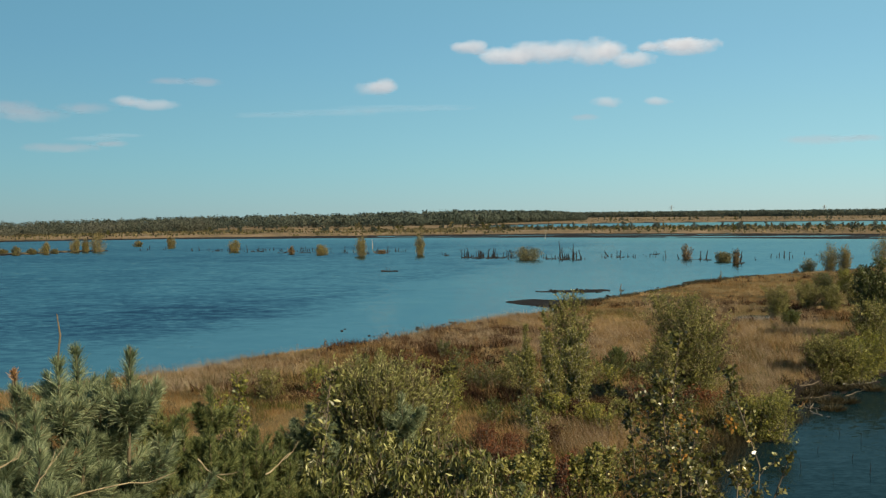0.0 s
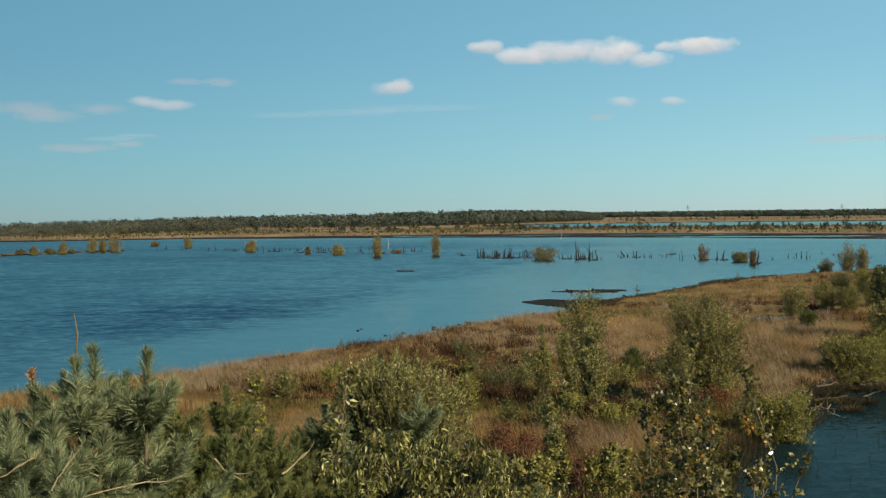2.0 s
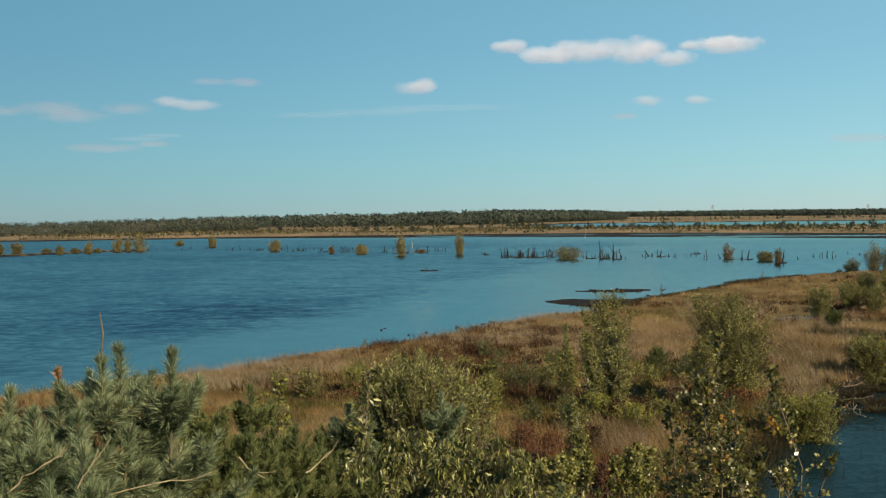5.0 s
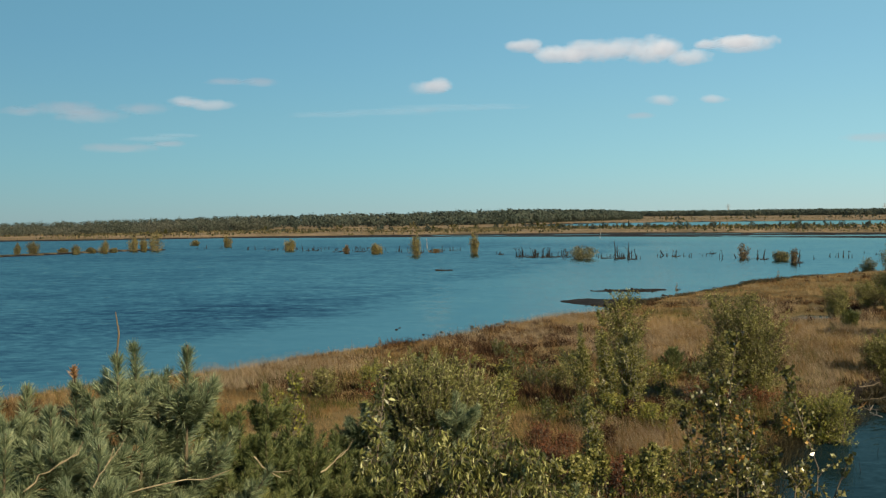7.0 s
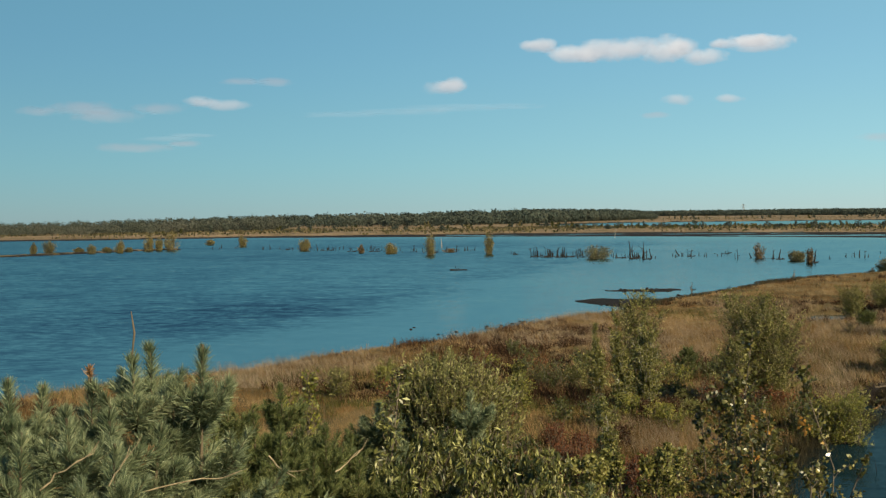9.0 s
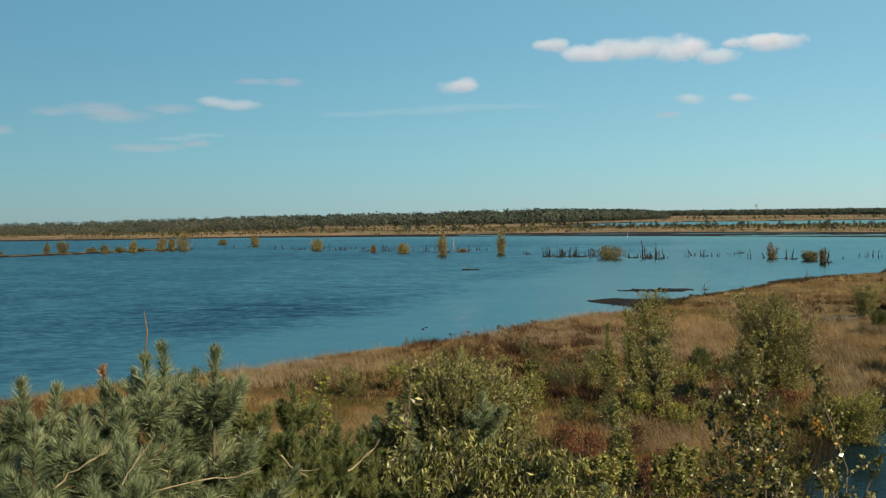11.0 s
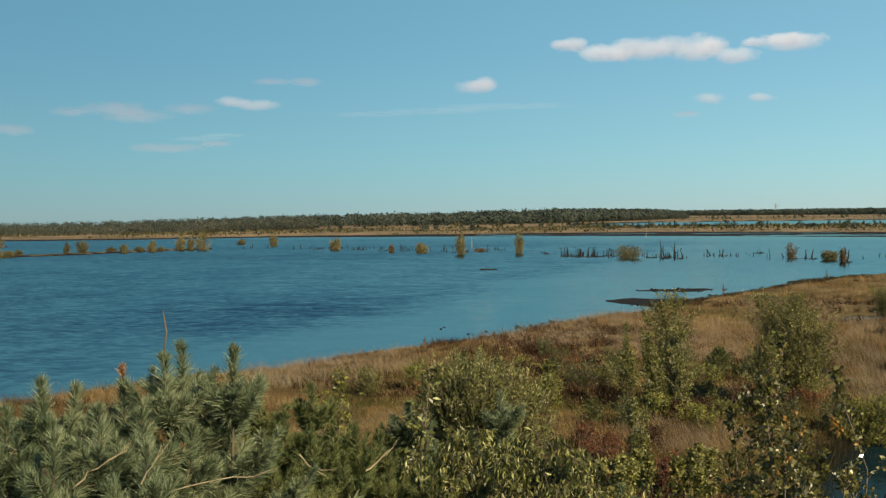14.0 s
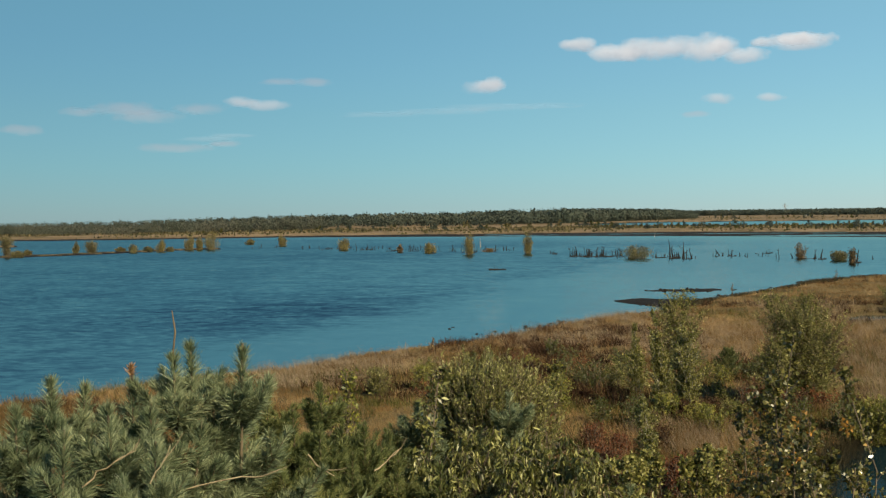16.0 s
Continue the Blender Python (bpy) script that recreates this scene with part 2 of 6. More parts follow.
def cloud_material(name, density, shine):
    """Vapour that glows in place of scattered sunlight: soft towards the rim of each puff, torn by noise."""
    m, n, l, out = material(name)
    tc = n.new("ShaderNodeTexCoord")
    sep = n.new("ShaderNodeSeparateXYZ")
    warp = n.new("ShaderNodeTexNoise")
    warp.inputs["Scale"].default_value = 0.022
    warp.inputs["Detail"].default_value = 5
    l.new(n.new("ShaderNodeNewGeometry").outputs["Position"], warp.inputs["Vector"])
    shift = n.new("ShaderNodeVectorMath")
    shift.operation = "MULTIPLY_ADD"
    l.new(warp.outputs["Color"], shift.inputs[0])
    shift.inputs[1].default_value = (1.1, 0, 1.1)
    shift.inputs[2].default_value = (-0.55, 0, -0.55)
    moved = n.new("ShaderNodeVectorMath")
    l.new(tc.outputs["Object"], moved.inputs[0])
    l.new(shift.outputs[0], moved.inputs[1])
    l.new(moved.outputs[0], sep.inputs[0])
    r2 = math_node(n, l, "ADD", math_node(n, l, "POWER", sep.outputs[0], 2.0), math_node(n, l, "POWER", sep.outputs[2], 2.0))
    f = noise_node(n, l, 0.012, 5, 0.6, coord="Position")
    k = math_node(n, l, "SUBTRACT", math_node(n, l, "SUBTRACT", 0.95, r2), math_node(n, l, "MULTIPLY", f, 0.75))
    a = ramp(n, ((0.0, (0, 0, 0)), (0.6, (density, density, density))))
    l.new(k, a.inputs[0])
    # shading put into the glow: grey underside, bright top
    tone = ramp(n, ((0.2, (0.38, 0.385, 0.40)), (0.7, shine)))
    l.new(math_node(n, l, "MULTIPLY_ADD", sep.outputs[2], 0.5), tone.inputs[0])
    tone.inputs[0].links[0].from_node.inputs[2].default_value = 0.5
    s = n.new("ShaderNodeEmission")
    l.new(tone.outputs[0], s.inputs["Color"])
    tr = n.new("ShaderNodeBsdfTransparent")
    x = n.new("ShaderNodeMixShader")
    l.new(a.outputs[0], x.inputs[0])
    l.new(tr.outputs[0], x.inputs[1])
    l.new(s.outputs[0], x.inputs[2])
    l.new(x.outputs[0], out.inputs[0])
    return m


M_GROUND = ground_material()
M_WATER = water_material()
# dimmer gloss colour darkens the sky mirrored in the ditch
M_DITCH = water_material("ditch_water", (0.36, 0.385, 0.375), True)
M_CLOUD = cloud_material("cloud_white", 0.60, (0.58, 0.57, 0.555))
M_CLOUD_SMALL = cloud_material("cloud_small", 0.34, (0.54, 0.52, 0.51))
M_CLOUD_THIN = cloud_material("cloud_thin", 0.20, (0.40, 0.345, 0.355))
M_CLOUD_WISP = cloud_material("cloud_wisp", 0.10, (0.50, 0.55, 0.56))
M_GRASS = leaf_material("moor_grass", ((0.0, (0.062, 0.054, 0.020)), (0.25, (0.140, 0.082, 0.030)), (0.42, (0.195, 0.110, 0.042)), (0.58, (0.260, 0.160, 0.070)), (0.75, (0.32, 0.208, 0.098)),
                                       (0.97, (0.43, 0.31, 0.165))), 0.6, 0.3, 1.15, 0.30, 0.15, 0.75, 6)
M_GREENGRASS = leaf_material("green_sedge", ((0.0, (0.036, 0.040, 0.009)), (0.5, (0.100, 0.096, 0.020)), (0.95, (0.205, 0.170, 0.045))), 0.55, 0.35, 0.5, 0.5, 0.25)
M_HEATHER = leaf_material("heather", ((0.0, (0.022, 0.013, 0.008)), (0.6, (0.066, 0.035, 0.020)), (1.0, (0.121, 0.066, 0.035))), 0.8, 0.15, 0.4, 0.8, 0.1)
M_RUST = leaf_material("rusty_leaves", ((0.0, (0.065, 0.027, 0.013)), (0.45, (0.165, 0.058, 0.027)), (0.8, (0.235, 0.090, 0.040)), (1.0, (0.26, 0.16, 0.06))), 0.6, 0.3, 0.3, 2.0, 0.2)
# wide ramp: needle highlights and shaded needles are part of the colour
M_NEEDLE = leaf_material("pine_needles", ((0.0, (0.066, 0.095, 0.050)), (0.42, (0.182, 0.220, 0.122)), (0.80, (0.362, 0.392, 0.228)),
                                          (0.97, (0.470, 0.405, 0.190))), 0.45, 0.28, 0.6, 5.0, 0.35)
M_NEEDLE_DARK = leaf_material("dark_pine_needles", ((0.0, (0.040, 0.056, 0.020)), (0.5, (0.140, 0.165, 0.060)), (0.85, (0.265, 0.268, 0.100)), (1.0, (0.38, 0.31, 0.10))), 0.5, 0.28, 0.35, 2.0, 0.25)
M_NEEDLE_BROWN = leaf_material("withered_needles", ((0.0, (0.14, 0.07, 0.03)), (1.0, (0.36, 0.21, 0.10))), 0.6, 0.2)
# willow and birch leaves: palest stops are sun glints put into the colour
M_WILLOW = leaf_material("willow_leaves", ((0.0, (0.076, 0.084, 0.025)), (0.45, (0.220, 0.218, 0.066)), (0.75, (0.385, 0.370, 0.138)), (0.95, (0.58, 0.56, 0.28))),
                         0.45, 0.36, 0.25, 2.5, 0.3)
M_BIRCH = leaf_material("birch_leaves", ((0.0, (0.052, 0.058, 0.014)), (0.45, (0.166, 0.164, 0.042)), (0.75, (0.325, 0.300, 0.095)), (0.94, (0.58, 0.53, 0.22))),
                        0.42, 0.42, 0.25, 1.6, 0.3)
M_BIRCH_NEAR = leaf_material("turning_birch_leaves", ((0.0, (0.046, 0.050, 0.014)), (0.55, (0.120, 0.116, 0.030)), (0.78, (0.260, 0.220, 0.062)),
                                                     (0.92, (0.60, 0.56, 0.29)), (0.985, (0.62, 0.30, 0.05))), 0.30, 0.35, 0.3, 3.0, 0.6)
M_RUSTGOLD = leaf_material("rust_and_olive", ((0.0, (0.06, 0.046, 0.024)), (0.6, (0.16, 0.105, 0.055)), (1.0, (0.26, 0.16, 0.08))), 0.6, 0.3, 0.3, 0.8, 0.2)
M_YELLOWGREEN = leaf_material("yellow_green_leaves", ((0.0, (0.085, 0.100, 0.020)), (0.6, (0.265, 0.258, 0.048)), (1.0, (0.50, 0.42, 0.09))), 0.45, 0.35, 0.35, 1.2, 0.4)
M_ALDER = leaf_material("alder_leaves", ((0.0, (0.03, 0.04, 0.012)), (0.6, (0.09, 0.105, 0.03)), (1.0, (0.18, 0.18, 0.06))), 0.45, 0.3, 0.35, 1.2, 0.4)
# ramp widened: bright glints and dark depths painted leaf by leaf
M_BUCK = leaf_material("buckthorn_leaves", ((0.0, (0.036, 0.042, 0.011)), (0.45, (0.115, 0.120, 0.030)), (0.72, (0.250, 0.245, 0.076)), (0.93, (0.52, 0.50, 0.22))),
                       0.40, 0.30, 0.25, 2.5, 0.5)
M_PLUME = leaf_material("pale_plume_grass", ((0.0, (0.165, 0.118, 0.074)), (0.4, (0.275, 0.202, 0.132)), (0.75, (0.365, 0.280, 0.195)), (1.0, (0.46, 0.375, 0.275))), 0.6, 0.35, 0.5, 0.8, 0.15)
M_ORANGELEAF = leaf_material("orange_leaves", ((0.0, (0.20, 0.10, 0.02)), (1.0, (0.55, 0.28, 0.06))), 0.5, 0.35)
M_DARKLEAF = leaf_material("dark_green_leaves", ((0.0, (0.036, 0.051, 0.014)), (0.6, (0.099, 0.112, 0.025)), (1.0, (0.211, 0.194, 0.043))), 0.4, 0.3, 0.35, 1.2, 0.5)
# far foliage greyed and lightened: aerial haze put into the leaf colour
M_WOOD = leaf_material("hazed_far_pines", ((0.0, (0.042, 0.056, 0.048)), (0.45, (0.068, 0.084, 0.068)), (0.75, (0.094, 0.104, 0.082)), (1.0, (0.134, 0.126, 0.094))),
                       0.75, 0.38, 0.45, 0.02, 0.1, 0.6)
M_WOOD_BIRCH = leaf_material("hazed_far_birches", ((0.0, (0.048, 0.060, 0.048)), (0.4, (0.078, 0.088, 0.068)), (0.7, (0.110, 0.114, 0.090)), (1.0, (0.146, 0.134, 0.106))),
                             0.75, 0.38, 0.6, 0.06, 0.1, 0.6)
M_REED = leaf_material("bank_reeds", ((0.0, (0.050, 0.050, 0.026)), (0.4, (0.110, 0.095, 0.048)), (0.75, (0.190, 0.145, 0.078)), (1.0, (0.300, 0.215, 0.130))), 0.7, 0.3, 0.6, 0.05, 0.15)
M_RUSH = leaf_material("dark_rushes", ((0.0, (0.018, 0.015, 0.008)), (0.6, (0.052, 0.042, 0.020)), (1.0, (0.12, 0.092, 0.045))), 0.6, 0.25, 0.4, 0.6, 0.2)
M_GOLD = leaf_material("golden_willow_leaves", ((0.0, (0.085, 0.072, 0.028)), (0.5, (0.20, 0.16, 0.060)), (1.0, (0.35, 0.26, 0.10))), 0.6, 0.3, 0.4, 0.8, 0.2)
M_OLIVE = leaf_material("olive_willow_leaves", ((0.0, (0.060, 0.058, 0.030)), (0.5, (0.145, 0.125, 0.058)), (1.0, (0.26, 0.205, 0.09))), 0.6, 0.3, 0.4, 0.8, 0.2)
M_SHRUB = leaf_material("far_shrubs", ((0.0, (0.030, 0.042, 0.015)), (0.5, (0.083, 0.083, 0.027)), (1.0, (0.195, 0.150, 0.045))), 0.7, 0.25, 0.4, 0.05, 0.15)
M_BARK = bark_material("bark_grey", (0.06, 0.045, 0.032), (0.20, 0.16, 0.12))
M_PINEBARK = bark_material("bark_pine", (0.05, 0.04, 0.026), (0.16, 0.125, 0.08), 30)
M_BIRCHBARK = bark_material("bark_birch", (0.10, 0.085, 0.07), (0.50, 0.47, 0.42), 8)
M_DEAD = bark_material("dead_wood", (0.006, 0.005, 0.004), (0.022, 0.018, 0.015), 6)
M_BLEACHED = bark_material("bleached_wood", (0.14, 0.12, 0.10), (0.34, 0.31, 0.27), 6)
M_BAREWOOD = bark_material("bare_wood", (0.17, 0.13, 0.08), (0.42, 0.34, 0.22), 20)
M_LOG = bark_material("orange_wood", (0.16, 0.08, 0.025), (0.40, 0.22, 0.08), 10)
M_PEAT = bark_material("peat", (0.006, 0.005, 0.004), (0.025, 0.019, 0.013), 9)
M_STEEL = bark_material("galvanised_steel", (0.25, 0.26, 0.27), (0.35, 0.36, 0.37), 2, 0.5)


# ---------------------------------------------------------------- building tools
def mesh_of(name, verts, faces, mat):
    """A mesh from arrays: verts (n, 3) and faces (m, 3 or 4)."""
    verts, faces = np.asarray(verts, np.float32), np.asarray(faces, np.int32)
    m, k = faces.shape
    me = bpy.data.meshes.new(name)
    me.vertices.add(len(verts))
    me.vertices.foreach_set("co", verts.ravel())
    me.loops.add(m * k)
    me.loops.foreach_set("vertex_index", faces.ravel())
    me.polygons.add(m)
    me.polygons.foreach_set("loop_start", np.arange(0, m * k, k, dtype=np.int32))
    me.update(calc_edges=True)
    me.materials.append(mat)
    return me


def part(name, me, parent, label=""):
    ob = new(name, me)
    ob.parent = parent
    if label:
        tagged(ob, label)
    return ob


def root(name, at, label, category, group=""):
    ob = new(name)
    ob.location = at
    ob.empty_display_size = 0.2
    return tagged(ob, label, category, group)


def joined(pieces):
    vs, fs, k = [], [], 0
    for v, f in pieces:
        vs.append(v)
        fs.append(np.asarray(f) + k)
        k += len(v)
    return np.concatenate(vs), np.concatenate(fs)


def tube(pts, radii, sides=6):
    """A bent, tapered round bar along pts, closed at its end by its thin tip."""
    pts = np.asarray(pts, float)
    n = len(pts)
    d = np.gradient(pts, axis=0)
    d /= np.linalg.norm(d, axis=1)[:, None] + 1e-9
    up = np.where(np.abs(d[:, 2:3]) > 0.9, np.array([[1.0, 0, 0]]), np.array([[0, 0, 1.0]]))
    u = np.cross(d, up)
    u /= np.linalg.norm(u, axis=1)[:, None] + 1e-9
    w = np.cross(d, u)
    a = np.arange(sides) * 2 * np.pi / sides
    r = np.asarray(radii, float)[:, None, None]
    v = pts[:, None, :] + r * (np.cos(a)[None, :, None] * u[:, None, :] + np.sin(a)[None, :, None] * w[:, None, :])
    i = np.arange(n - 1)[:, None] * sides
    j = np.arange(sides)[None, :]
    k = (j + 1) % sides
    f = np.stack([i + j, i + k, i + sides + k, i + sides + j], -1).reshape(-1, 4)
    return v.reshape(-1, 3), f


def unit(a):
    return a / (np.linalg.norm(a, axis=-1, keepdims=True) + 1e-9)


def leaves(base, way, length, width, rng, fold=0.25):
    """Folded pointed leaves: four corners each, from base along way."""
    n = len(base)
    way = unit(way)
    side = unit(np.cross(way, rng.normal(size=(n, 3))))
    nor = np.cross(way, side)
    L, W = np.reshape(length, (-1, 1)) * np.ones((n, 1)), np.reshape(width, (-1, 1)) * np.ones((n, 1))
    mid = base + way * L * 0.45
    v = np.stack([base, mid + side * W / 2 + nor * W * fold, base + way * L - nor * L * 0.12, mid - side * W / 2 + nor * W * fold], 1)
    return v.reshape(-1, 3), np.arange(4 * n).reshape(-1, 4)


def sprays(at, face, size, rng):
    """Small ragged leaf sprays that face outward from a crown."""
    n = len(at)
    face = unit(face)
    a = unit(np.cross(face, rng.normal(size=(n, 3))))
    b = np.cross(face, a)
    w = (size * rng.uniform(0.6, 1.0, n))[:, None]
    h = (size * rng.uniform(0.5, 0.9, n))[:, None]
    v = np.stack([at - a * w, at - b * h * 0.8 + face * w * 0.15, at + a * w * 0.9, at + b * h + face * w * 0.1], 1)
    return v.reshape(-1, 3), np.arange(4 * n).reshape(-1, 4)


def needles(p0, way, length, count, size, width, rng, tuft=0.28):
    """One shoot: needles all round its axis, slanting forward, with a blunt tuft round the end bud."""
    u = np.where(rng.random(count) < tuft, rng.uniform(0.88, 1.0, count), rng.uniform(0.02, 1, count))
    a = rng.uniform(0, 2 * np.pi, count)
    way = unit(np.asarray(way, float))
    s = unit(np.cross(way, [0.31, 0.52, 0.2]))
    w = np.cross(way, s)
    radial = np.cos(a)[:, None] * s + np.sin(a)[:, None] * w
    open_ = np.radians(rng.uniform(30, 58, count) - 20 * u ** 2)[:, None]
    d = unit(np.cos(open_) * way + np.sin(open_) * radial + rng.normal(0, 0.21, (count, 3)))
    base = np.asarray(p0) + way * (u * length)[:, None]
    L = size * rng.uniform(0.75, 1.15, (count, 1)) * (1.08 - 0.38 * u[:, None] ** 3)
    side = unit(np.cross(d, rng.normal(size=(count, 3)))) * width * 0.85
    v = np.stack([base - side * 0.8, base + side * 0.8, base + d * L + side * 0.3], 1)
    return v.reshape(-1, 3), np.arange(3 * count).reshape(-1, 3)


def fbm(x, y, scale, seed=0, octaves=3):
    """Smooth noise about 0..1 over the plan."""
    out, amp, tot = 0.0, 1.0, 0.0
    for o in range(octaves):
        u, v = x / scale * 2 ** o, y / scale * 2 ** o
        i, j = np.floor(u), np.floor(v)
        f, g = u - i, v - j
        f, g = f * f * (3 - 2 * f), g * g * (3 - 2 * g)

        def h(a, b):
            q = np.sin(a * 127.1 + b * 311.7 + seed * 74.7 + o * 19.19) * 43758.5453
            return q - np.floor(q)
        out = out + amp * ((h(i, j) * (1 - f) + h(i + 1, j) * f) * (1 - g) + (h(i, j + 1) * (1 - f) + h(i + 1, j + 1) * f) * g)
        tot += amp
        amp *= 0.5
    return out / tot


def inside_by(x, y, poly):
    """How far inside an outline a place lies, in metres; negative outside."""
    poly = np.asarray(poly, float)
    best = np.full(np.shape(x), 1e9)
    ins = np.zeros(np.shape(x), bool)
    for (ax, ay), (bx, by) in zip(poly, np.roll(poly, -1, 0)):
        ex, ey = bx - ax, by - ay
        t = np.clip(((x - ax) * ex + (y - ay) * ey) / (ex * ex + ey * ey + 1e-9), 0, 1)
        best = np.minimum(best, np.hypot(x - ax - t * ex, y - ay - t * ey))
        cross = (ay > y) != (by > y)
        with np.errstate(divide="ignore", invalid="ignore"):
            ins ^= cross & (x < ex * (y - ay) / (by - ay if by != ay else 1e-9) + ax)
    return np.where(ins, best, -best)


# ---------------------------------------------------------------- the lie of the land (plan outlines, metres)
NEAR_LAND = [(-70, -20), (-30, 24), (-17.61, 38.50), (-14.50, 42.84), (-10.94, 47.68), (-8.91, 50.95), (-7.00, 54.03), (-4.80, 56.98),
             (-2.4, 61.7), (0.4, 66.8), (3.4, 71.9), (8.0, 79.1), (10.7, 86.2), (13.3, 90.7), (17.2, 96.3),
             (20.0, 102.9), (25.3, 111.0), (31.0, 118.3), (40.3, 124.8), (48.0, 135.7), (80, 165), (300, 240), (300, -300), (-300, -300)]
DITCH = [(5.55, 25.84), (6.53, 28.96), (7.95, 32.3), (9.57, 34.92), (10.57, 36.6), (11.6, 37.3), (13.1, 40.0), (14.8, 42.5), (17.0, 45.84), (27, 51), (31, 40), (17, 20), (9, 16)]
# debris strip at the ditch; its dark mud also stands for the bank's reflection
DEBRIS_REFLECTION = [(10.57, 36.85), (11.20, 37.02), (13.02, 40.00), (14.77, 42.52), (17.70, 46.62), (20.19, 53.17), (16.70, 48.08), (14.72, 45.19), (13.07, 43.19), (11.28, 40.60), (10.29, 37.61)]
POOL = [(16.3, 68.2), (17.8, 68.3), (19.1, 70.2), (19.7, 73.3), (18.1, 74.0), (16.4, 70.9)]
FAR_LAND = [(-4300, 420), (-300, 352), (-122.8, 346.5), (-80.3, 367.1), (-0.1, 351.5), (46.4, 325.6), (92.2, 285.1), (200, 245), (700, 200), (4300, 300), (4300, 4400), (-4300, 4400)]
FAR_LAKE = [(14.7, 639.5), (54.3, 557.2), (120.4, 517.0), (172.6, 487.7), (420, 560), (800, 700), (900, 900), (308.5, 871.5), (210.6, 904.0), (84.4, 865.8), (22.7, 762.7)]
FAR_POOL = [(-17.6, 562.1), (-4.7, 539.8), (-4.4, 600.1), (-18.2, 627.2)]
SPIT = [(4.3, 87.4), (6.4, 89.2), (9.2, 88.5), (9.2, 80.3), (6.6, 81.1), (5.2, 83.9)]
SHOAL = [(7.3, 98.0), (9.5, 99.9), (13.0, 100.5), (14.1, 99.2), (12.0, 96.6), (9.4, 97.0)]
SHOAL_FAR = [(20.9, 109.9), (23.2, 112.9), (27.9, 117.7), (28.2, 115.5), (23.7, 110.3), (21.3, 107.1)]
DIKE = [(-90.5, 187.0), (-87.7, 192.8), (-81.1, 199.4), (-75.9, 211.6), (-71.2, 225.5), (-63.3, 236.4), (-66.0, 245.4),
        (-73.8, 233.6), (-79.1, 220.6), (-84.4, 207.5), (-91.1, 200.3), (-94.0, 194.1)]
ISLET = [(-126.6, 261.7), (-118.2, 268.5), (-124.7, 283.3), (-136.4, 281.9)]


def land(x, y):
    """Height of the ground and how far it is grown over."""
    x, y = np.asarray(x, float), np.asarray(y, float)
    wob = (fbm(x, y, 6.0, 3) - 0.5) * 2.2
    near = inside_by(x, y, NEAR_LAND) + wob * 0.6
    ditch = inside_by(x, y, DITCH) + wob * 0.5
    pool = inside_by(x, y, POOL)
    # low bare mud in place of the dark reflection and debris
    mud = inside_by(x, y, DEBRIS_REFLECTION) + (fbm(x, y, 0.9, 14) - 0.5) * 0.5
    far = inside_by(x, y, FAR_LAND) + (fbm(x, y, 40.0, 5) - 0.5) * 10
    lake2 = inside_by(x, y, FAR_LAKE) + (fbm(x, y, 60.0, 6) - 0.5) * 8
    pool2 = inside_by(x, y, FAR_POOL)
    spit = np.maximum(inside_by(x, y, SPIT), np.maximum(inside_by(x, y, SHOAL), inside_by(x, y, SHOAL_FAR))) + (fbm(x, y, 1.5, 8) - 0.5) * 1.6
    dike = np.maximum(inside_by(x, y, DIKE), inside_by(x, y, ISLET)) + (fbm(x, y, 5.0, 9) - 0.5) * 0.8
    bumps = (fbm(x, y, 2.4, 1) - 0.5) * 0.46 + (fbm(x, y, 14.0, 2) - 0.5) * 0.25
    hn = np.clip(near * 0.22, -0.9, 0.38) + bumps * np.clip(near / 3, 0, 1)
    hn = np.where(ditch > -2.2, np.minimum(hn, np.clip(-ditch * 0.30, -0.9, 0.6) - 0.05), hn)
    hn = np.where(mud > -0.1, np.minimum(hn, 0.05 + (fbm(x, y, 0.8, 15) - 0.62) * 0.35), hn)
    hn = np.where(pool > -1.6, np.minimum(hn, np.clip(-pool * 0.25 - 0.06, -0.5, 0.3)), hn)
    flat = 16 + 46 * np.clip((x + 90) / 130, 0, 1)      # width of the bare mud in front of the far bank
    rise = np.clip((far - flat) / 14, 0, 1)
    hf = np.where(far < 0, np.maximum(far * 0.25, -0.9), np.minimum(far * 0.05, 0.10)) + rise * rise * (3 - 2 * rise) * 0.75
    hf = hf + (fbm(x, y, 25.0, 4) - 0.5) * 0.5 * np.clip((far - flat) / 20, 0, 1)
    puddle = (far > 5) & (far < flat - 6) & (x > -20) & (fbm(x * 0.3, y, 9.0, 12) > 0.60)      # puddles left on the mud
    hf = np.where(puddle, -0.05, hf)
    hf = np.where(lake2 > -6, np.minimum(hf, np.clip(-lake2 * 0.2, -0.9, 1.2) - 0.05), hf)
    hf = np.where(pool2 > -3, np.minimum(hf, -pool2 * 0.3 - 0.05), hf)
    hs = np.clip(spit * 0.12, -0.9, 0.07)
    hd = np.clip(dike * 0.25, -0.9, 0.22)
    z = np.maximum(np.maximum(hn, hf), np.maximum(hs, hd))
    cover = np.where(near > 0, np.clip(near / 1.2, 0, 1) * np.clip(-ditch / 1.2, 0, 1), 0)
    cover = np.where(mud > -0.3, 0, cover)
    cover = np.maximum(cover, np.where(far > 0, np.clip((far - flat + 3) / 8, 0, 1), 0) * np.clip(-lake2 / 8, 0, 1))
    cover = np.maximum(cover, np.where(dike > 0.5, 0.55, 0))
    return z, cover


def ground_z(x, y):
    return float(land(np.array([x]), np.array([y]))[0][0])


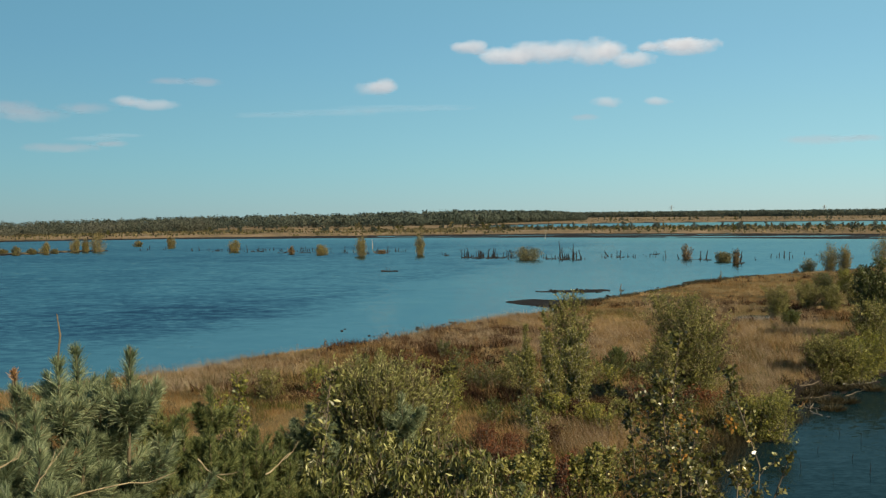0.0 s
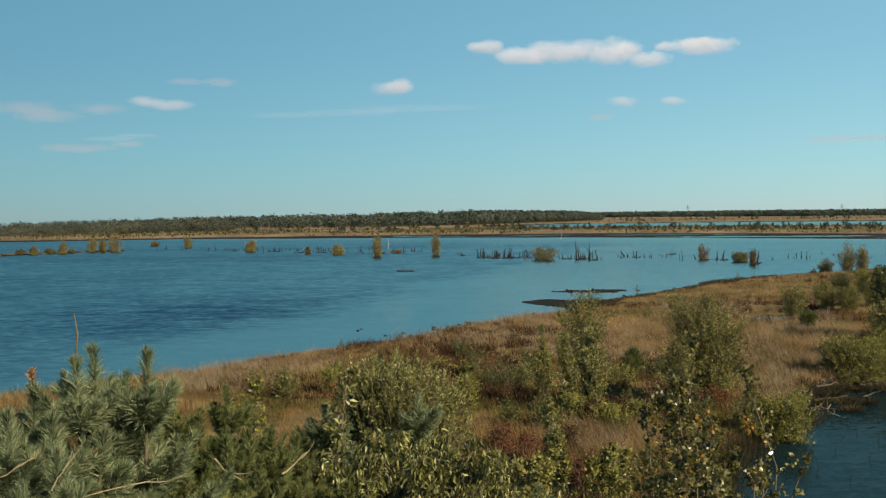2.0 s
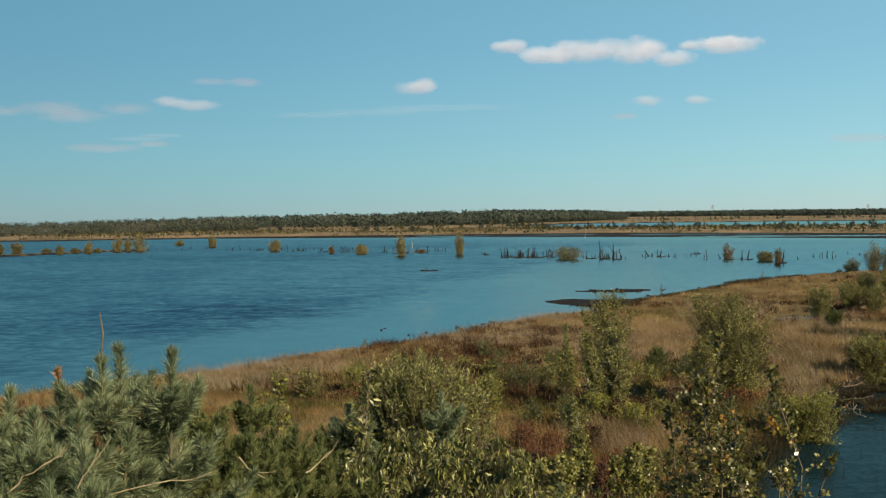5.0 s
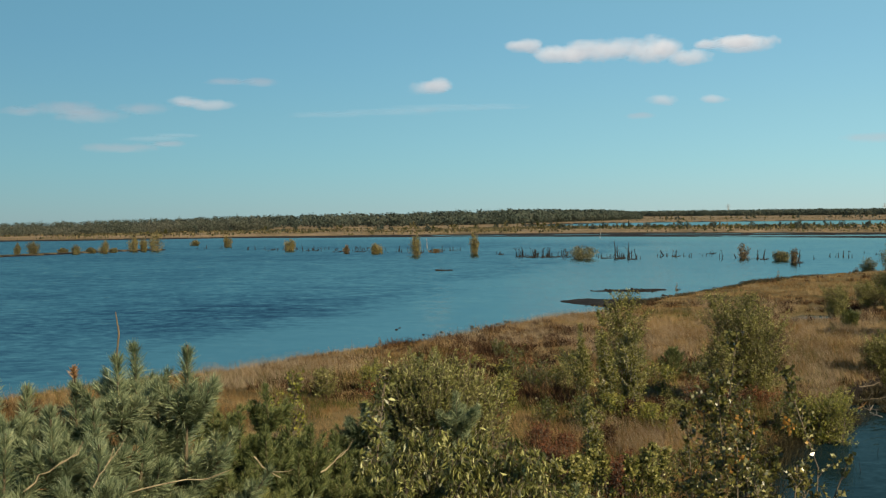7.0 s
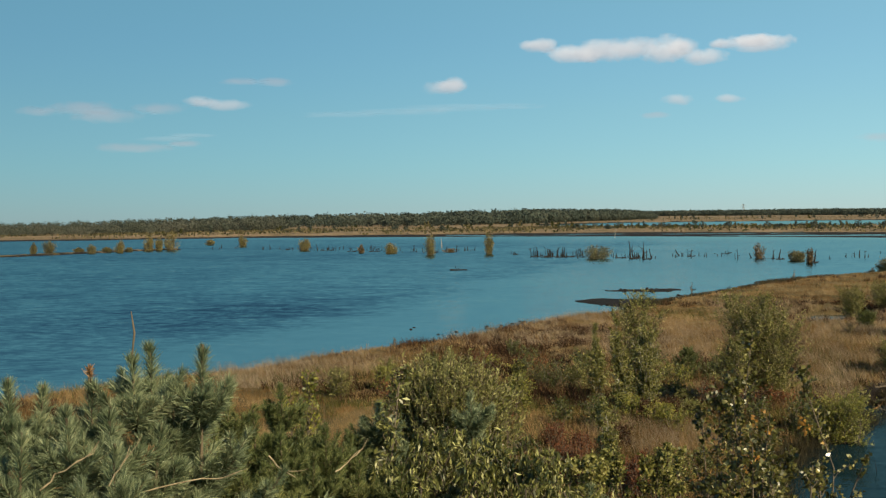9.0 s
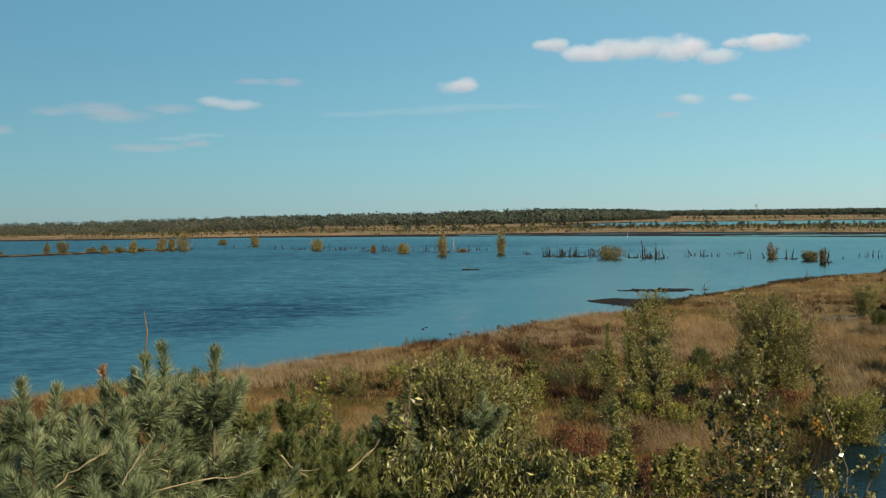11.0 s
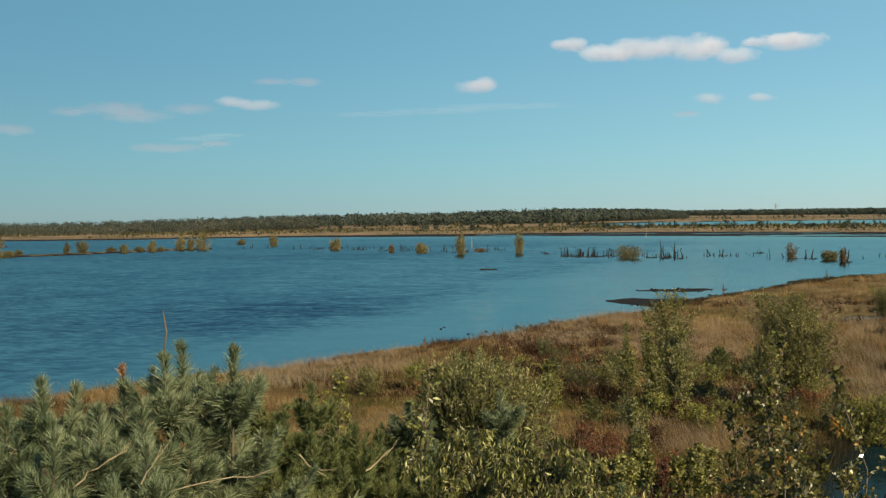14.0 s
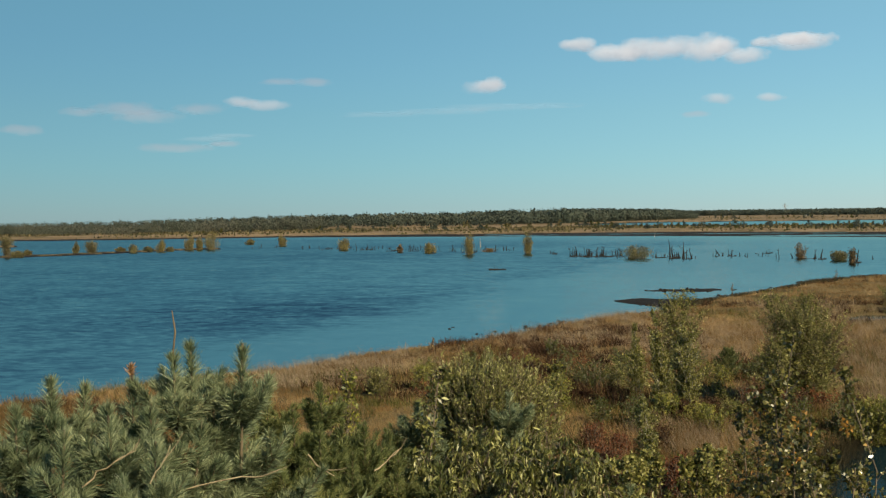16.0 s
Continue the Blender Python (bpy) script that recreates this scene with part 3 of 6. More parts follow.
def build_ground():
    """One sheet round the look-out, finer towards the open view, out to the horizon."""
    az = np.radians(np.concatenate([np.arange(-34, 30, 0.28), np.arange(30, 326, 4.0)]))
    rr = np.concatenate([[0.0, 1, 2, 4, 6, 8, 10, 12, 14], np.geomspace(15, 160, 220), np.geomspace(162, 1000, 120), np.geomspace(1030, 4400, 24)])
    A, R = np.meshgrid(az, rr)
    x, y = R * np.sin(A), R * np.cos(A)
    z, c = land(x, y)
    fall = np.clip((R - 900) / 1200, 0, 1) * np.clip(-np.sin(A) / 0.12 - 0.3, 0, 1) * (np.cos(A) > 0)      # the land sinks away behind the western wood
    z = z - 16 * fall * fall * (3 - 2 * fall)
    n, m = x.shape
    i = np.arange(n - 1)[:, None] * m
    j = np.arange(m)[None, :]
    k = (j + 1) % m
    f = np.stack([i + j, i + k, i + m + k, i + m + j], -1).reshape(-1, 4)[:, ::-1]
    me = mesh_of("ground", np.stack([x, y, z], -1).reshape(-1, 3), f, M_GROUND)
    a = me.attributes.new("cover", "FLOAT", "POINT")
    a.data.foreach_set("value", c.ravel().astype(np.float32))
    a = me.attributes.new("heath", "FLOAT", "POINT")      # dry heath beyond the lake
    a.data.foreach_set("value", np.clip((R - 200) / 60, 0, 1).ravel().astype(np.float32))
    me.polygons.foreach_set("use_smooth", np.ones(len(me.polygons), bool))
    return tagged(new("ground", me), "boggy ground with peat shore and withered grass", "ground", kind="structure")


def build_water():
    az = np.radians(np.arange(0, 360, 3.0))
    rr = np.array([0.0, 30, 100, 400, 950])
    A, R = np.meshgrid(az, rr)
    x, y = R * np.sin(A), R * np.cos(A)
    n, m = x.shape
    i = np.arange(n - 1)[:, None] * m
    j = np.arange(m)[None, :]
    k = (j + 1) % m
    f = np.stack([i + j, i + k, i + m + k, i + m + j], -1).reshape(-1, 4)[:, ::-1]
    me = mesh_of("water", np.stack([x, y, 0 * x], -1).reshape(-1, 3), f, M_WATER)
    return tagged(new("water", me), "dark blue wind-rippled water of the flooded bog", "water", kind="structure")


def build_ditch_water():
    """The ditch's own water, its reflection darkened by gloss colour, a touch above the lake's level; its rim lies
    inside the banks.
    """
    bm = bmesh.new()
    mid = Vector((sum(p[0] for p in DITCH) / len(DITCH), sum(p[1] for p in DITCH) / len(DITCH)))
    rim = [bm.verts.new((*(mid + (Vector(p) - mid) * (1 + 1.6 / (Vector(p) - mid).length)), 0.02)) for p in DITCH]
    bm.faces.new(rim)
    bmesh.ops.triangulate(bm, faces=bm.faces[:])
    bmesh.ops.recalc_face_normals(bm, faces=bm.faces[:])
    if bm.faces[0].normal.z < 0:
        bmesh.ops.reverse_faces(bm, faces=bm.faces[:])
    me = bpy.data.meshes.new("ditch_water")
    bm.to_mesh(me)
    bm.free()
    me.materials.append(M_DITCH)
    return tagged(new("ditch_water", me), "dark peaty water of the ditch", "water", kind="structure")


build_ground()
build_water()
build_ditch_water()


# ---------------------------------------------------------------- plants: builders
def stem_path(p0, p1, rng, bend=0.12, n=6):
    p0, p1 = np.asarray(p0, float), np.asarray(p1, float)
    t = np.linspace(0, 1, n)[:, None]
    size = np.linalg.norm(p1 - p0)
    wig = np.cumsum(rng.normal(0, 1, (n, 3)), 0)
    wig = (wig - wig[0] - t * (wig[-1] - wig[0])) * size * bend / n
    sag = np.sin(t * np.pi) * np.array([[0, 0, -0.05]]) * size
    return p0 + (p1 - p0) * t + wig + sag


def along(path, u):
    n = len(path) - 1
    k = np.clip((u * n).astype(int), 0, n - 1)
    f = (u * n - k)[:, None]
    return path[k] * (1 - f) + path[k + 1] * f, unit(path[k + 1] - path[k])


def broadleaf(name, at, height, profile, label, category, seed, stems=4, twigs=120, per_twig=16, leaf=(0.035, 0.025), mat=None, bark=None,
              upright=0.8, droop=0.25, lean=(0, 0), group="", twig_len=1.0, low=0.12, twig_width=0.004, base_spread=0.1, clump=0.0, tops=(0.68, 0.97), high=1.0):
    """A bush or young tree: stems from the foot, twigs out of the stems, leaves along the twigs. profile: half widths from foot to top, or (share of height, half width)."""
    rng = np.random.default_rng(seed)
    thing = root(name, at, label, category, group)
    if isinstance(profile[0], tuple):
        at_u, prof = np.array(profile, float).T
    else:
        at_u, prof = np.linspace(0, 1, len(profile)), np.asarray(profile, float)

    def half(u):
        return np.interp(u, at_u, prof)
    paths = []
    for k in range(stems):
        a = 2 * np.pi * (k + rng.uniform(-0.3, 0.3)) / stems
        top = height * (1.0 if k == 0 else rng.uniform(*tops))
        w = 0.0 if k == 0 else half(0.75) * rng.uniform(0.45, 1.0)
        foot = np.array([math.cos(a), math.sin(a), 0]) * (0 if k == 0 else base_spread * rng.uniform(0.4, 1))
        foot[2] = -0.12
        tip = np.array([math.cos(a) * w + lean[0] * top / height, math.sin(a) * w + lean[1] * top / height, top])
        path = stem_path(foot, tip, rng, 0.22, 9)
        paths.append(path)
        r0 = 0.009 * height / max(1, stems ** 0.35) + 0.006
        part("stem", mesh_of("stem", *tube(path, 0.003 + r0 * np.linspace(1, 0, 9) ** 1.6, 6), bark), thing)
    tubes, lv = [], []
    order = 0.99 - (0.99 - low) * rng.uniform(0, 1, twigs) ** high
    for u in order:
        path = paths[rng.integers(len(paths))]
        p, d = along(path, np.array([u]))
        p, d = p[0], d[0]
        hz = p[2] / height
        a = rng.uniform(0, 2 * np.pi)
        out = np.array([math.cos(a), math.sin(a), 0])
        w = unit(out * (1.0 - 0.45 * hz) + np.array([0, 0, upright]) * rng.uniform(0.5, 1.3) + d * 0.2)
        ln = (half(hz) * rng.uniform(0.35, 1.0) + 0.05 * height * (1 - hz) * 0.5 + 0.06) * twig_len
        tip = p + w * ln
        tw = stem_path(p, tip, rng, 0.25, 4)
        tw[-1, 2] -= droop * ln * 0.35
        tubes.append(tube(tw, np.linspace(twig_width, twig_width * 0.4, 4), 3))
        m = max(3, int(per_twig * (0.5 + ln / (prof.max() + 0.1)) * rng.uniform(0.6, 1.3)))
        v = rng.uniform(0.12, 1.02, m)
        if clump:
            v = np.clip(v - clump * (v - 0.9), 0, 1.02)
        q, dd = along(tw, np.clip(v, 0, 0.999))
        q = q + rng.normal(0, leaf[0] * 0.35, q.shape)
        lw = dd * 0.8 + rng.normal(0, 0.65, q.shape) + np.array([0, 0, -droop])
        s = rng.uniform(0.65, 1.25, m)
        lv.append(leaves(q, lw, leaf[0] * s, leaf[1] * s, rng))
    tagged(part("twig_tangle", mesh_of("twig_tangle", *joined(tubes), bark), thing), kind="stuff")
    part("crown", mesh_of("crown", *joined(lv), mat), thing)
    return thing


def pine(name, at, height, label, seed, spread=0.42, widest=1.3, low=0.25, gap=0.30, arms=5, count=80, size=0.055, width=0.0024, mat=None,
         group="", bare_leader=0.0, candles=0, fine_to=0.95, side_shoots=7, leader=0.30, lift=1.0, lean=(0.0, 0.0), brown_tips=0):
    """A young pine: trunk, whorls of arms bent upwards, shoots set with needles."""
    rng = np.random.default_rng(seed)
    thing = root(name, at, label, "tree", group)
    tp = stem_path((0, 0, -0.15), (lean[0], lean[1], height), rng, 0.05, 14)
    tr = np.interp(np.linspace(0, 1, 14), [0, 0.8, 1], [0.018 * height ** 0.8 + 0.012, 0.014, 0.004])
    if bare_leader:
        tp = np.vstack([tp, tp[-1] + np.array([0.01, 0, bare_leader * 0.5]), tp[-1] + np.array([-0.005, 0.01, bare_leader])])
        tr = np.concatenate([tr, [0.004, 0.002]])
    part("trunk", mesh_of("trunk", *tube(tp, tr, 8), M_PINEBARK), thing)
    lv, tubes, brown = [], [], []

    def shoot(p, w, ln, n, wid=width):
        lv.append(needles(p, w, ln, max(10, int(n)), size * (1.15 if n > 1.7 * count else 1.0), wid, rng))
        if wid == width:
            tubes.append(tube([p, p + unit(w) * ln * 0.5, p + unit(w) * ln], [0.0032, 0.003, 0.0025], 3))
    e, _ = along(tp[:14], np.array([1 - leader / height]))
    shoot(e[0], tp[13] - e[0], leader, count * 3.0)
    for q in range(candles):      # upright shoots round the leader
        a = rng.uniform(0, 6.28)
        r = rng.uniform(0.05, 0.22)
        ln = rng.uniform(0.12, 0.2)
        drop = rng.uniform(0.04, 0.16) + r * 0.5
        p = tp[13] + np.array([r * math.cos(a), r * math.sin(a), -drop - ln])
        shoot(p, np.array([0.25 * math.cos(a), 0.25 * math.sin(a), 1]), ln, count * 1.8)
        s0 = tp[13] + np.array([0, 0, -drop - ln - 0.12])
        tubes.append(tube([s0, (s0 + p) / 2 + np.array([0.3 * r * math.cos(a), 0.3 * r * math.sin(a), -0.02]), p], [0.006, 0.005, 0.004], 4))
        lv.append(needles(s0, p - s0, np.linalg.norm(p - s0), int(count * 0.7), size, width, rng))
    for q in range(3):            # needles still on the trunk's last years
        u1, u0 = (height - leader - 0.2 * q) / height, (height - leader - 0.2 * (q + 1)) / height
        e, _ = along(tp[:14], np.array([u0, u1]))
        lv.append(needles(e[0], e[1] - e[0], 0.22, int(count * 1.1), size, width, rng))
    z = height - leader * 1.1
    k = 0
    while z > height * low:
        depth = height - z
        n = arms + rng.integers(-1, 2)
        turn = rng.uniform(0, 6.28)
        deep = depth > fine_to      # lower whorls: fewer, broader needles
        cnt, wid = (count * 0.15, width * 3.2) if deep else (count, width)
        for i in range(n):
            a = turn + 2 * np.pi * i / n + rng.normal(0, 0.2)
            ln = min(spread * depth * 0.9 + 0.03, widest * (1 - 0.35 * max(0, depth - 0.6 * height) / height)) * rng.uniform(0.75, 1.15)
            e0 = radians(max(8, 34 - 10 * depth)) * lift
            e1 = radians(max(30, 70 - 10 * depth))
            c, _ = along(tp[:14], np.array([z / height * 0.985]))
            p = c[0]
            pts = [p]
            m = max(3, int(ln / 0.12))
            for s in range(m):
                e = e0 + (e1 - e0) * (s / m) ** 1.5
                aa = a + rng.normal(0, 0.06)
                p = p + ln / m * np.array([math.cos(aa) * math.cos(e), math.sin(aa) * math.cos(e), math.sin(e)])
                pts.append(p)
            pts = np.array(pts)
            part("branch", mesh_of("branch", *tube(pts, np.linspace(0.006 + 0.009 * ln, 0.004, len(pts)), 5), M_PINEBARK), thing)
            d = unit(pts[-1] - pts[-2])
            end = min(rng.uniform(0.13, 0.22), 0.03 + 0.22 * depth)
            shoot(pts[-1] - d * 0.05, d + np.array([0, 0, 0.2]) + rng.normal(0, 0.12, 3), end + 0.04, cnt * 1.3 * (0.4 + 3 * end), wid)
            if brown_tips and rng.random() < 0.05 * brown_tips:
                brown.append(needles(pts[-1], d, 0.06, 36, size * 0.8, width * 1.3, rng))
            for s in range(1, len(pts)):
                if s / len(pts) < 0.3 and ln > 0.5:
                    continue
                w0 = unit(pts[s] - pts[s - 1])
                lv.append(needles(pts[s - 1], w0, ln / m, int(cnt * 0.45), size, wid, rng))
                for q in range(max(1, int(side_shoots * rng.uniform(0.7, 1.2) / len(pts)) + (rng.random() < 0.5))):
                    sd = unit(np.cross(w0, [0, 0, 1])) * rng.choice([-1, 1])
                    shoot(pts[s] - w0 * rng.uniform(0, 0.08), w0 * 0.8 + sd * rng.uniform(0.4, 0.9) + np.array([0, 0, rng.uniform(0.3, 1.0)]), rng.uniform(0.08, 0.15), cnt, wid)
        z -= gap * rng.uniform(0.85, 1.15)
        k += 1
    tagged(part("twig_tangle", mesh_of("twig_tangle", *joined(tubes), M_PINEBARK), thing), kind="stuff")
    part("crown", mesh_of("crown", *joined(lv), mat), thing)
    if brown:
        tagged(part("withered_tips", mesh_of("withered_tips", *joined(brown), M_NEEDLE_BROWN), thing), "orange-brown withered needle tips", kind="stuff")
    return thing


def wand_willow(name, at, height, reach, dome, label, seed, group, wands=430, leaf=(0.036, 0.0085), mat=None, wind=(0.05, 0.0)):
    """A willow with a dome of upright leafy wands. reach: the dome's half width; dome: its height."""
    rng = np.random.default_rng(seed)
    thing = root(name, at, label, "bush", group)
    heart = np.array([0, 0, height - dome])
    for k in range(7):
        a = k * 0.9 + rng.uniform(-0.2, 0.2)
        tip = heart + np.array([math.cos(a) * reach * 0.5, math.sin(a) * reach * 0.5, dome * rng.uniform(0.15, 0.5)])
        part("stem", mesh_of("stem", *tube(stem_path((0.1 * math.cos(a), 0.1 * math.sin(a), -0.12), tip, rng, 0.12, 9), np.linspace(0.022, 0.006, 9), 6), M_BARK), thing)
    tubes, lv = [], []
    for k in range(wands):
        d = unit(rng.normal(size=3) * np.array([1, 1, 0.9]) + np.array([0, 0, 0.55]))
        if d[2] < -0.45:
            d[2] *= -1
        r = rng.uniform(0.62, 1.0) ** 0.6
        lump = 1 + 0.13 * math.sin(4 * math.atan2(d[1], d[0]) + 1.3) + rng.normal(0, 0.05)
        tip = heart + d * np.array([reach, reach, dome]) * r * lump
        ln = rng.uniform(0.20, 0.36)
        way = unit(np.array([d[0] * 0.55 + wind[0], d[1] * 0.55 + wind[1], 1.0]) + rng.normal(0, 0.12, 3))
        path = stem_path(tip - way * ln, tip, rng, 0.10, 4)
        tubes.append(tube(path, [0.0026, 0.0022, 0.0016, 0.0008], 3))
        m = int(ln / 0.011)
        q, dd = along(path, np.sort(rng.uniform(0.1, 0.999, m)))
        sd = rng.normal(0, 0.5, (m, 3))
        size = rng.uniform(0.6, 1.15, m) * np.linspace(1.1, 0.75, m)
        lv.append(leaves(q, dd + sd, leaf[0] * size, leaf[1] * size, rng))
    tagged(part("twig_tangle", mesh_of("twig_tangle", *joined(tubes), M_BARK), thing), kind="stuff")
    part("crown", mesh_of("crown", *joined(lv), mat), thing)
    return thing


def clump_bush(name, at, h, w, seed, mat, label, category="bush", group="", n=320, leaf=0.16, tiers=5, top_thin=0.5, foot=0.08):
    """A bush seen from far: stems and a ragged crown of leafy sprays."""
    rng = np.random.default_rng(seed)
    thing = root(name, at, label, category, group)
    lobes = rng.normal(0, 1, (tiers, 3)) * np.array([w * 0.26, w * 0.26, 0])
    lobes[:, 2] = h * np.linspace(0.12, 0.82, tiers)
    lobes[:, :2] *= np.linspace(1.1, 0.35, tiers)[:, None]
    for k in range(3):
        tip = lobes[(k * 2 + 1) % tiers] * np.array([1, 1, 1.05])
        p = stem_path((rng.normal(0, 0.05), rng.normal(0, 0.05), -0.25), tip, rng, 0.15, 5)
        part("stem", mesh_of("stem", *tube(p, np.linspace(0.02 + 0.008 * h, 0.008, 5), 5), M_BARK), thing)
    i = rng.integers(0, tiers, n)
    rad = np.stack([np.full(tiers, 0.34 * w) * np.linspace(1.05, top_thin, tiers)] * 2 + [np.full(tiers, 0.25 * h)], 1)
    q = lobes[i] + unit(rng.normal(size=(n, 3))) * rng.uniform(0.2, 1.0, (n, 1)) ** 0.5 * rad[i]
    q[:, 2] = np.clip(q[:, 2], foot * h * rng.uniform(0, 1, n), None)
    d = rng.normal(0, 0.7, (n, 3)) + np.array([0, 0, 0.8])
    part("crown", mesh_of("crown", *leaves(q, d, leaf * rng.uniform(0.7, 1.5, n), leaf * 0.55 * rng.uniform(0.7, 1.4, n), rng), mat), thing)
    return thing


def feather_bush(name, at, h, w, seed, mat, label, category="bush", group="", n=700, leaf=0.17, wands=16):
    """A willow standing in water: a fan of upright wands with sprays of narrow leaves, loose at the rim."""
    rng = np.random.default_rng(seed)
    thing = root(name, at, label, category, group)
    q, d = [], []
    for k in range(wands):
        a, r = rng.uniform(0, 6.28), rng.uniform(0.0, 1.0) ** 0.6
        rise = h * (1.0 - 0.42 * r ** 2) * rng.uniform(0.72, 1.04)
        tip = np.array([math.cos(a) * r * w * 0.46, math.sin(a) * r * w * 0.46, rise])
        p = stem_path((tip[0] * 0.3, tip[1] * 0.3, -0.25), tip, rng, 0.16, 6)
        part("stem", mesh_of("stem", *tube(p, np.linspace(0.014 + 0.006 * h, 0.006, 6), 5), M_BARK), thing)
        m = n // wands
        c, dd = along(p, rng.uniform(0.12, 1.0, m) ** 0.8 * 0.999)
        q.append(c + rng.normal(0, 1, (m, 3)) * np.array([0.09 * w, 0.09 * w, 0.05 * h]))
        d.append(dd * 0.9 + rng.normal(0, 0.5, (m, 3)) + np.array([0, 0, 0.3]))
    q, d = np.concatenate(q), np.concatenate(d)
    q[:, 2] = np.maximum(q[:, 2], 0.05)
    m = len(q)
    part("crown", mesh_of("crown", *leaves(q, d, leaf * rng.uniform(0.6, 1.4, m), leaf * 0.42 * rng.uniform(0.7, 1.4, m), rng), mat), thing)
    return thing


def stump(name, at, h, seed, group, label, mat, kind="post"):
    """A drowned dead tree: splintered trunk, now and then with limb ends and root flare."""
    rng = np.random.default_rng(seed)
    thing = root(name, at, label, "dead tree", group)
    lean = rng.normal(0, 0.13 if kind == "post" else 0.5, 2) * h
    p = stem_path((0, 0, -0.5), (lean[0], lean[1], h), rng, 0.12, 7)
    r = np.linspace(0.075 + 0.025 * h, 0.03, 7) * rng.uniform(0.6, 1.4)
    r[0] *= 1.5
    part("trunk", mesh_of("trunk", *tube(p, r, 6), mat), thing)
    for k in range(rng.integers(2, 6)):
        u = rng.uniform(0.2, 0.95)
        q, d = along(p, np.array([u]))
        a = rng.uniform(0, 6.28)
        w = np.array([math.cos(a), math.sin(a), rng.uniform(0.2, 1.2)])
        e = q[0] + unit(w) * max(h, 0.6) * rng.uniform(0.15, 0.5)
        part("limb", mesh_of("limb", *tube(stem_path(q[0], e, rng, 0.2, 4), [0.035, 0.028, 0.02, 0.01], 5), mat), thing)
    return thing


def fallen_log(name, at, length, turn, tilt, radius, mat, label, seed, group=""):
    rng = np.random.default_rng(seed)
    thing = root(name, at, label, "log", group)
    d = np.array([math.cos(turn) * math.cos(tilt), math.sin(turn) * math.cos(tilt), math.sin(tilt)])
    p = stem_path(-d * length / 2, d * length / 2, rng, 0.10, 7)
    part("trunk", mesh_of("trunk", *tube(p, radius * np.linspace(1.15, 0.55, 7), 7), mat), thing)
    for k in range(3):
        q, _ = along(p, np.array([rng.uniform(0.3, 0.95)]))
        w = unit(d * 0.5 + rng.normal(0, 0.6, 3) + np.array([0, 0, 0.5]))
        part("limb", mesh_of("limb", *tube(stem_path(q[0], q[0] + w * length * 0.25, rng, 0.2, 4), np.array([1, 0.8, 0.6, 0.3]) * radius * 0.5, 5), mat), thing)
    return thing


def foot(x, y):
    return (x, y, ground_z(x, y) - 0.03)


# ---------------------------------------------------------------- distance: woods, heath shrubs, pylons
def wood(name, line, depth, count, seed, label, quads=90, mat=None, low_share=0.4, broad=(0.34, 0.55), spray=(0.06, 0.11)):
    """A far wood along a line of (x, y, tree height): one object, every tree with trunk and rounded, ragged crown."""
    rng = np.random.default_rng(seed)
    line = np.asarray(line, float)
    seg = np.linalg.norm(np.diff(line[:, :2], axis=0), axis=1)
    cum = np.concatenate([[0], np.cumsum(seg)]) / seg.sum()
    t = np.sort(rng.uniform(0, 1, count))
    p = np.stack([np.interp(t, cum, line[:, k]) for k in range(3)], 1)
    back = rng.uniform(0, 1, count) ** 1.3
    away = unit(np.concatenate([p[:, :2], np.zeros((count, 1))], 1))
    p[:, :2] += away[:, :2] * (back * depth)[:, None]
    ht = p[:, 2] * rng.uniform(0.76, 0.97, count) * (0.80 + 0.20 * back)
    low_tree = (rng.random(count) < low_share) & (back < 0.3)
    ht = np.where(low_tree, ht * rng.uniform(0.3, 0.7, count), ht)
    gz = land(p[:, 0], p[:, 1])[0]
    slim = rng.uniform(*broad, count) * np.maximum(ht, 4.0)
    n = quads
    d = unit(rng.normal(size=(count, n, 3)))
    r = rng.uniform(0.35, 1.0, (count, n, 1)) ** 0.5
    lump = 1 + 0.13 * np.sin(3 * np.arctan2(d[..., 1:2], d[..., 0:1]) + 5 * d[..., 2:3] + p[:, None, 0:1])
    q = d * r * lump
    q = np.stack([p[:, 0:1] + q[..., 0] * slim[:, None], p[:, 1:2] + q[..., 1] * slim[:, None],
                  gz[:, None] + ht[:, None] * np.clip(0.50 + 0.46 * q[..., 2], 0.02, 1)], -1).reshape(-1, 3)
    size = np.repeat(ht, n) * rng.uniform(*spray, count * n)
    lv = sprays(q, d.reshape(-1, 3) + rng.normal(0, 0.45, (count * n, 3)), size, rng)
    tr = [tube([(x, y, z - 0.3), (x, y, z + h * 0.6)], [0.07, 0.04], 4) for (x, y, _), z, h in zip(p, gz, ht)]
    return tagged(new(name, mesh_of(name, *joined([lv] + tr), mat)), label, "wood", kind="stuff")


wood("pine_wood", [(-229.9, 405.8, 4.0), (-198.5, 394.2, 4.0), (-173.9, 391.1, 4.2), (-143.9, 406.3, 4.7), (-123.2, 430.2, 5.4), (-104.1, 475.9, 6.4), (-91.6, 501.7, 7.2)], 45, 950, 11,
     "far belt of olive birch woodland with brown tints", 70, M_WOOD_BIRCH, 0.5, (0.40, 0.7), (0.06, 0.105))
wood("pine_wood", [(-420, 660, 3.9), (-345, 680, 4.1), (-270, 720, 5.2), (-200, 760, 7.3), (-140, 800, 9.2)], 60, 560, 14,
     "dark pine tops behind the birch belt", 50, M_WOOD, 0.1)
